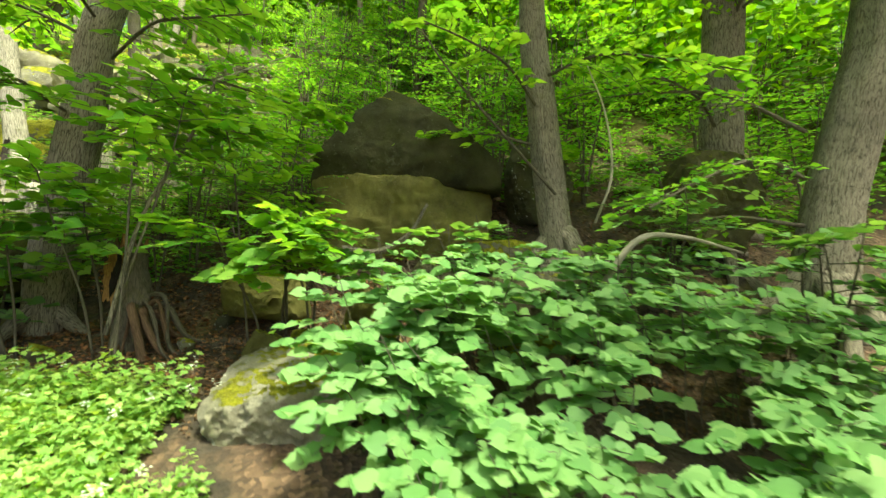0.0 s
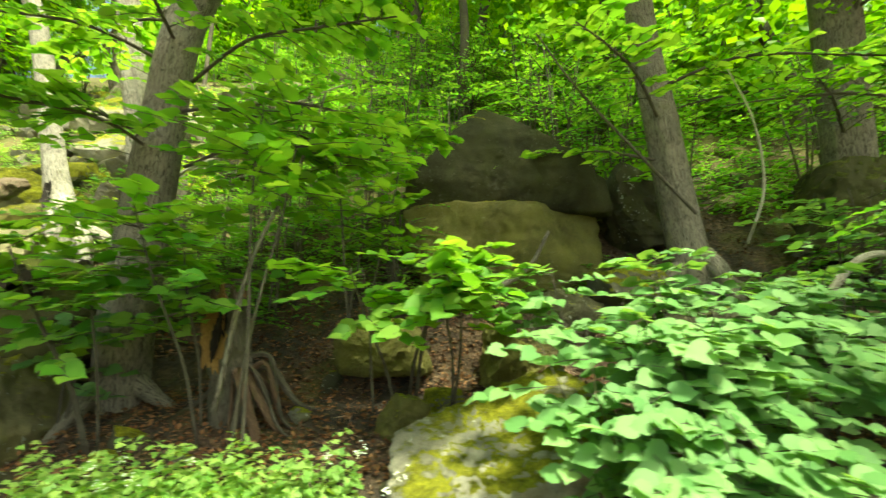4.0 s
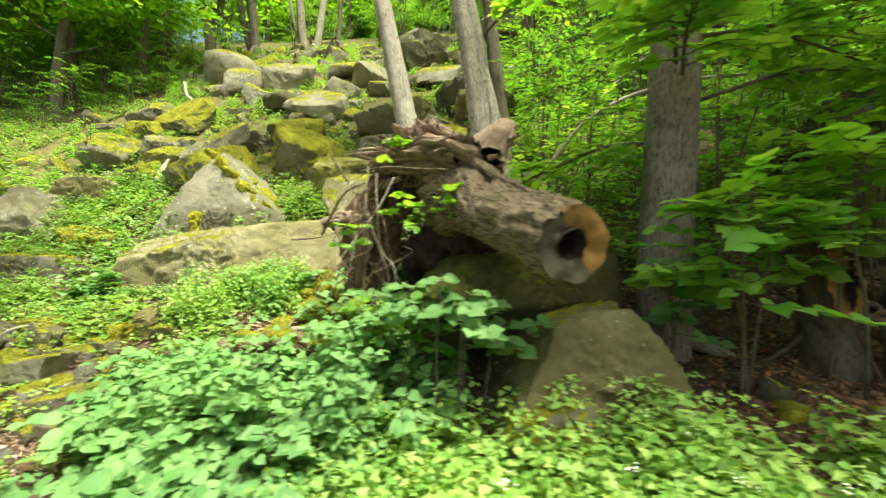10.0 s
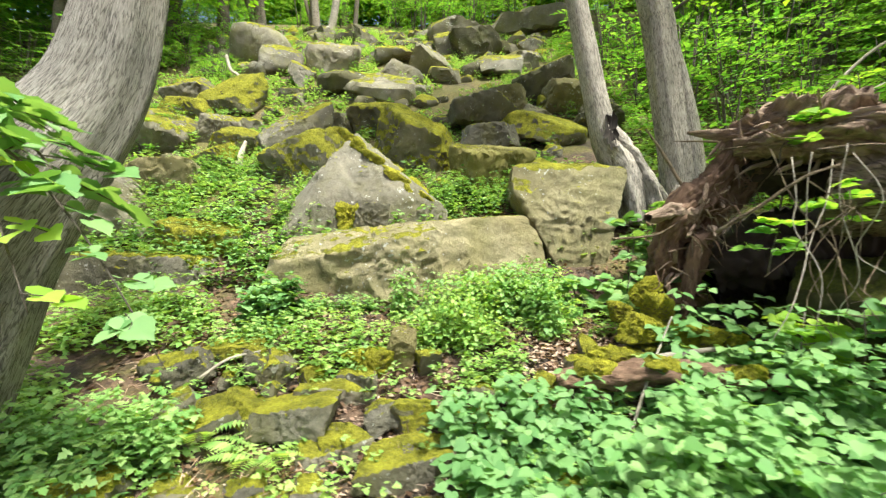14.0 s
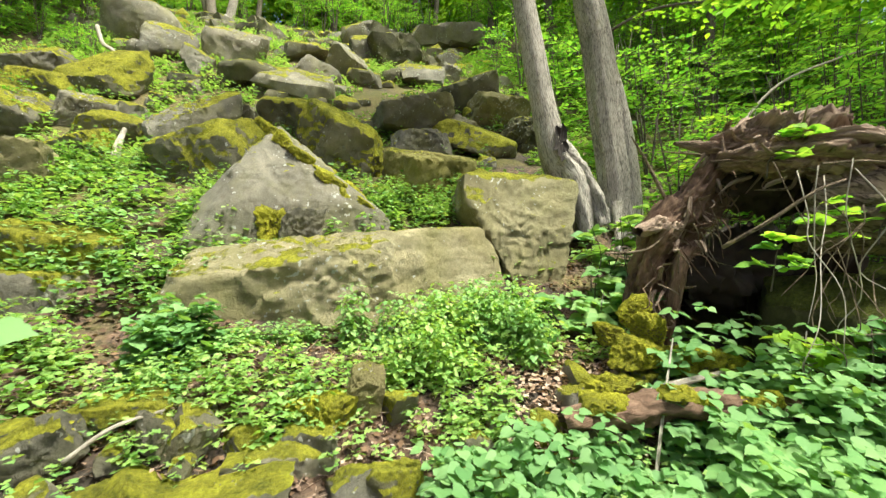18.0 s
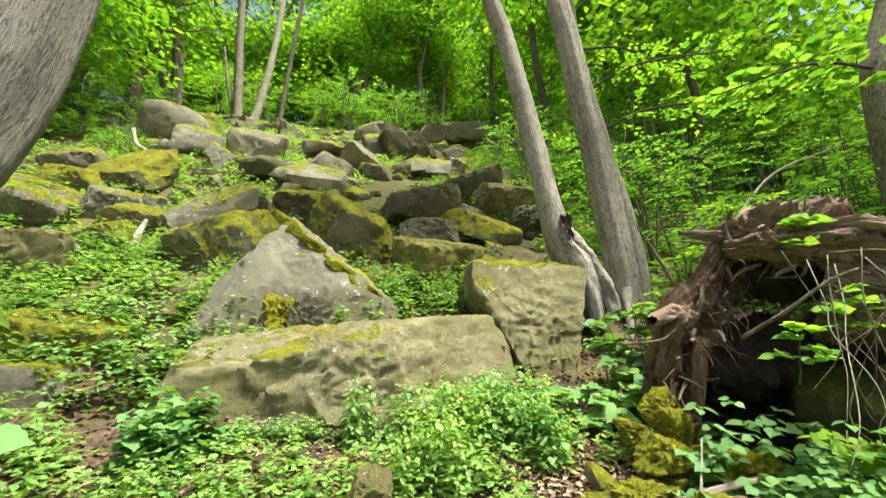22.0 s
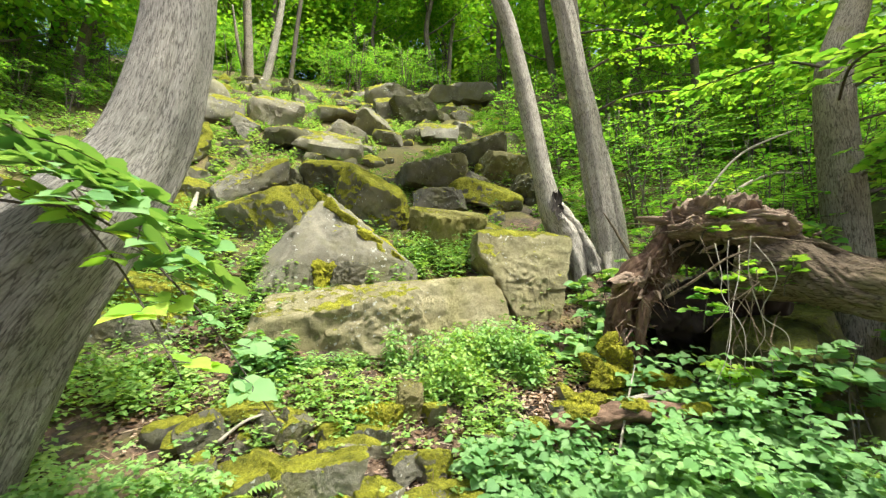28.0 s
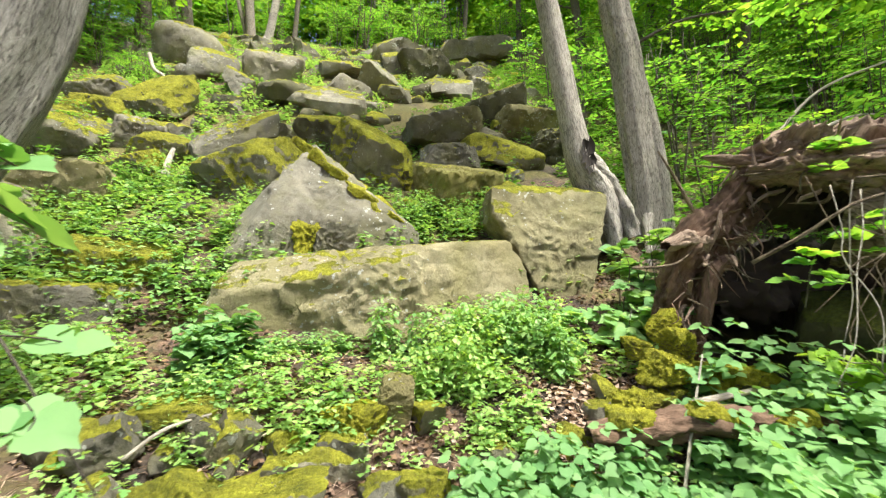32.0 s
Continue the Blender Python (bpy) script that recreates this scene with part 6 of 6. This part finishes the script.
sapling("sapling", -0.2, 5.6, 3.0, (0.0, 0.0), 60, 1.0, 12, 0.09, LEAF_SHRUB, "leafy sapling on the wooded slope", 69, 0.15, stems=3, shape=(OVAL, OVAL_T))
sapling("sapling", 3.9, 3.6, 1.4, (-0.1, -0.2), 50, 0.9, 12, 0.09, LEAF_LINDEN, "dense linden shrub under the thick tree", 70, 0.15, stems=4)
sapling("sapling", 4.6, 2.6, 1.4, (-0.1, -0.1), 50, 0.9, 12, 0.1, LEAF_LINDEN, "dense linden shrub beside the path", 71, 0.15, stems=4)
sapling("sapling", 3.3, 3.1, 1.0, (-0.1, -0.2), 40, 0.8, 12, 0.1, LEAF_LINDEN, "low linden shrub with broad leaves", 72, 0.15, stems=4)
_r = np.random.default_rng(88)
for k in range(50):
    x, y = _r.uniform(1.25, 4.8), _r.uniform(0.95, 3.0)
    if x < 1.6 and y < 1.6:
        continue
    sapling("linden_shoot", x, y, 0.3 + 0.33 * y * _r.uniform(0.7, 1.1), (-0.25, -0.2), 13, 0.52, 8, 0.098, LEAF_LINDEN, "low linden shoot with flat layers of heart-shaped leaves", 400 + k, 0.5, stems=2, stem_r=0.006, category="shoot", droop=0.2)
sapling("ivy_shoot", -4.55, 4.5, 0.8, (0.05, -0.1), 22, 0.35, 8, 0.1, LEAF_NETTLE, "dark green leafy shoots between block and roots", 460, 0.1, stems=4, stem_r=0.006, category="shoot")
sapling("ivy_shoot", -4.75, 4.25, 0.5, (0.05, -0.1), 18, 0.35, 8, 0.1, LEAF_HERB, "bright green shoots at the foot of the block", 461, 0.1, stems=3, stem_r=0.006, category="shoot")
for k, (x, y, hh) in enumerate(((-4.72, 4.55, 0.75), (-4.5, 4.3, 0.95), (-4.62, 4.05, 0.5), (-4.95, 4.35, 0.35), (-5.25, 4.3, 0.3), (-4.2, 4.5, 1.0))):
    sapling("ivy_shoot", x, y, hh, (-0.1, -0.15), 14, 0.3, 7, 0.1, (LEAF_LINDEN, LEAF_NETTLE)[k % 2], "broad green leaves crowding between block and roots", 480 + k, 0.15, stems=3, stem_r=0.006, category="shoot")
for k, (x, y, z) in enumerate(((-4.6, 3.15, 1.35), (-4.25, 3.2, 1.55), (-4.4, 3.3, 2.0), (-3.95, 3.05, 1.6))):
    sapling("root_shoot", x, y, 0.3, (0.1, -0.2), 6, 0.2, 6, 0.075, LEAF_HAZEL, "small leafy shoot sprouting from the rotten roots", 490 + k, 0.3, z=z, stems=1, stem_r=0.005, category="shoot")
sapling("root_shoot", -4.45, 3.05, 0.75, (0.0, 0.05), 9, 0.25, 7, 0.085, LEAF_FRESH, "slim leafy shoot before the dark roots", 462, 0.6, stems=1, stem_r=0.009, category="shoot", bark=BARK_PALE)
sapling("root_shoot", -4.1, 2.9, 0.9, (0.05, 0.05), 9, 0.25, 7, 0.1, LEAF_SHRUB, "slim leafy shoot before the dark roots", 463, 0.6, stems=1, stem_r=0.007, category="shoot")
sapling("linden_shoot", -3.75, 2.75, 0.95, (0.05, -0.1), 14, 0.45, 8, 0.1, LEAF_LINDEN, "linden shoot spreading below the fallen log", 464, 0.6, stems=2, stem_r=0.007, category="shoot")
for k, (x, y, h) in enumerate(((-3.98, 2.72, 1.12), (-4.2, 2.82, 1.02), (-3.84, 2.6, 1.1), (-4.4, 2.95, 0.85))):
    sapling("linden_shoot", x, y, h, (0.05, -0.1), 7, 0.3, 7, 0.08, LEAF_LINDEN, "linden shoot spreading before the dark boulder", 560 + k, 0.72, stems=1, stem_r=0.007, category="shoot", droop=0.3)
for k in range(16):
    x, y = _r.uniform(-6.0, -4.5), _r.uniform(1.8, 3.1)
    sapling("linden_shoot", x, y, _r.uniform(0.3, 0.48), (_r.uniform(-0.4, 0.4), -0.2), 10, 0.44, 9, 0.08, LEAF_LINDEN, "low linden shoot with hanging heart-shaped leaves", 470 + k, 0.5, stems=2, stem_r=0.005, category="shoot", droop=0.35)
for k in range(6):
    x, y = _r.uniform(-5.2, -4.35), _r.uniform(2.4, 2.95)
    sapling("linden_shoot", x, y, _r.uniform(0.3, 0.5), (_r.uniform(-0.3, 0.3), -0.2), 10, 0.42, 8, 0.08, LEAF_LINDEN, "tall linden shoot before the fallen log", 520 + k, 0.5, stems=2, stem_r=0.006, category="shoot", droop=0.3)
for k, (pts, radii) in enumerate((([(-4.5, 5.46, 2.8), (-4.32, 5.43, 2.56), (-4.16, 5.4, 2.34), (-4.04, 5.36, 1.95)], (0.13, 0.13, 0.11, 0.09)), ([(-4.48, 5.42, 2.65), (-4.4, 5.32, 2.4), (-4.36, 5.24, 2.1), (-4.34, 5.2, 1.8)], (0.12, 0.11, 0.09, 0.07)), ([(-4.4, 5.5, 2.6), (-4.2, 5.56, 2.42), (-3.98, 5.6, 2.3), (-3.8, 5.62, 2.1)], (0.1, 0.09, 0.07, 0.05)))):
    gnarl("root", pts, radii, BARK_PALE, 70 + k, 0.75, 0.3, 24, 30, parent=HOLLOW_TREE)
# Shallow dish, coloured black for the shade inside the hole.
part("hollow", scar("hollow", (-4.54, 5.305, 2.82), (-0.2, -0.97, 0.1), 0.15, 0.38, 0.03, HOLLOW, 6), HOLLOW_TREE, "rotted hollow in the trunk, its shaded depth painted black")
sapling("sapling", 0.5, 3.3, 1.25, (0.2, -0.35), 20, 0.8, 8, 0.12, LEAF_HAZEL, "young hazel-like shrub spreading before the huge boulder", 530, 0.55, aim=-80, arc=110, stems=2, stem_r=0.012, shape=(HEART, HEART_T), droop=0.2)
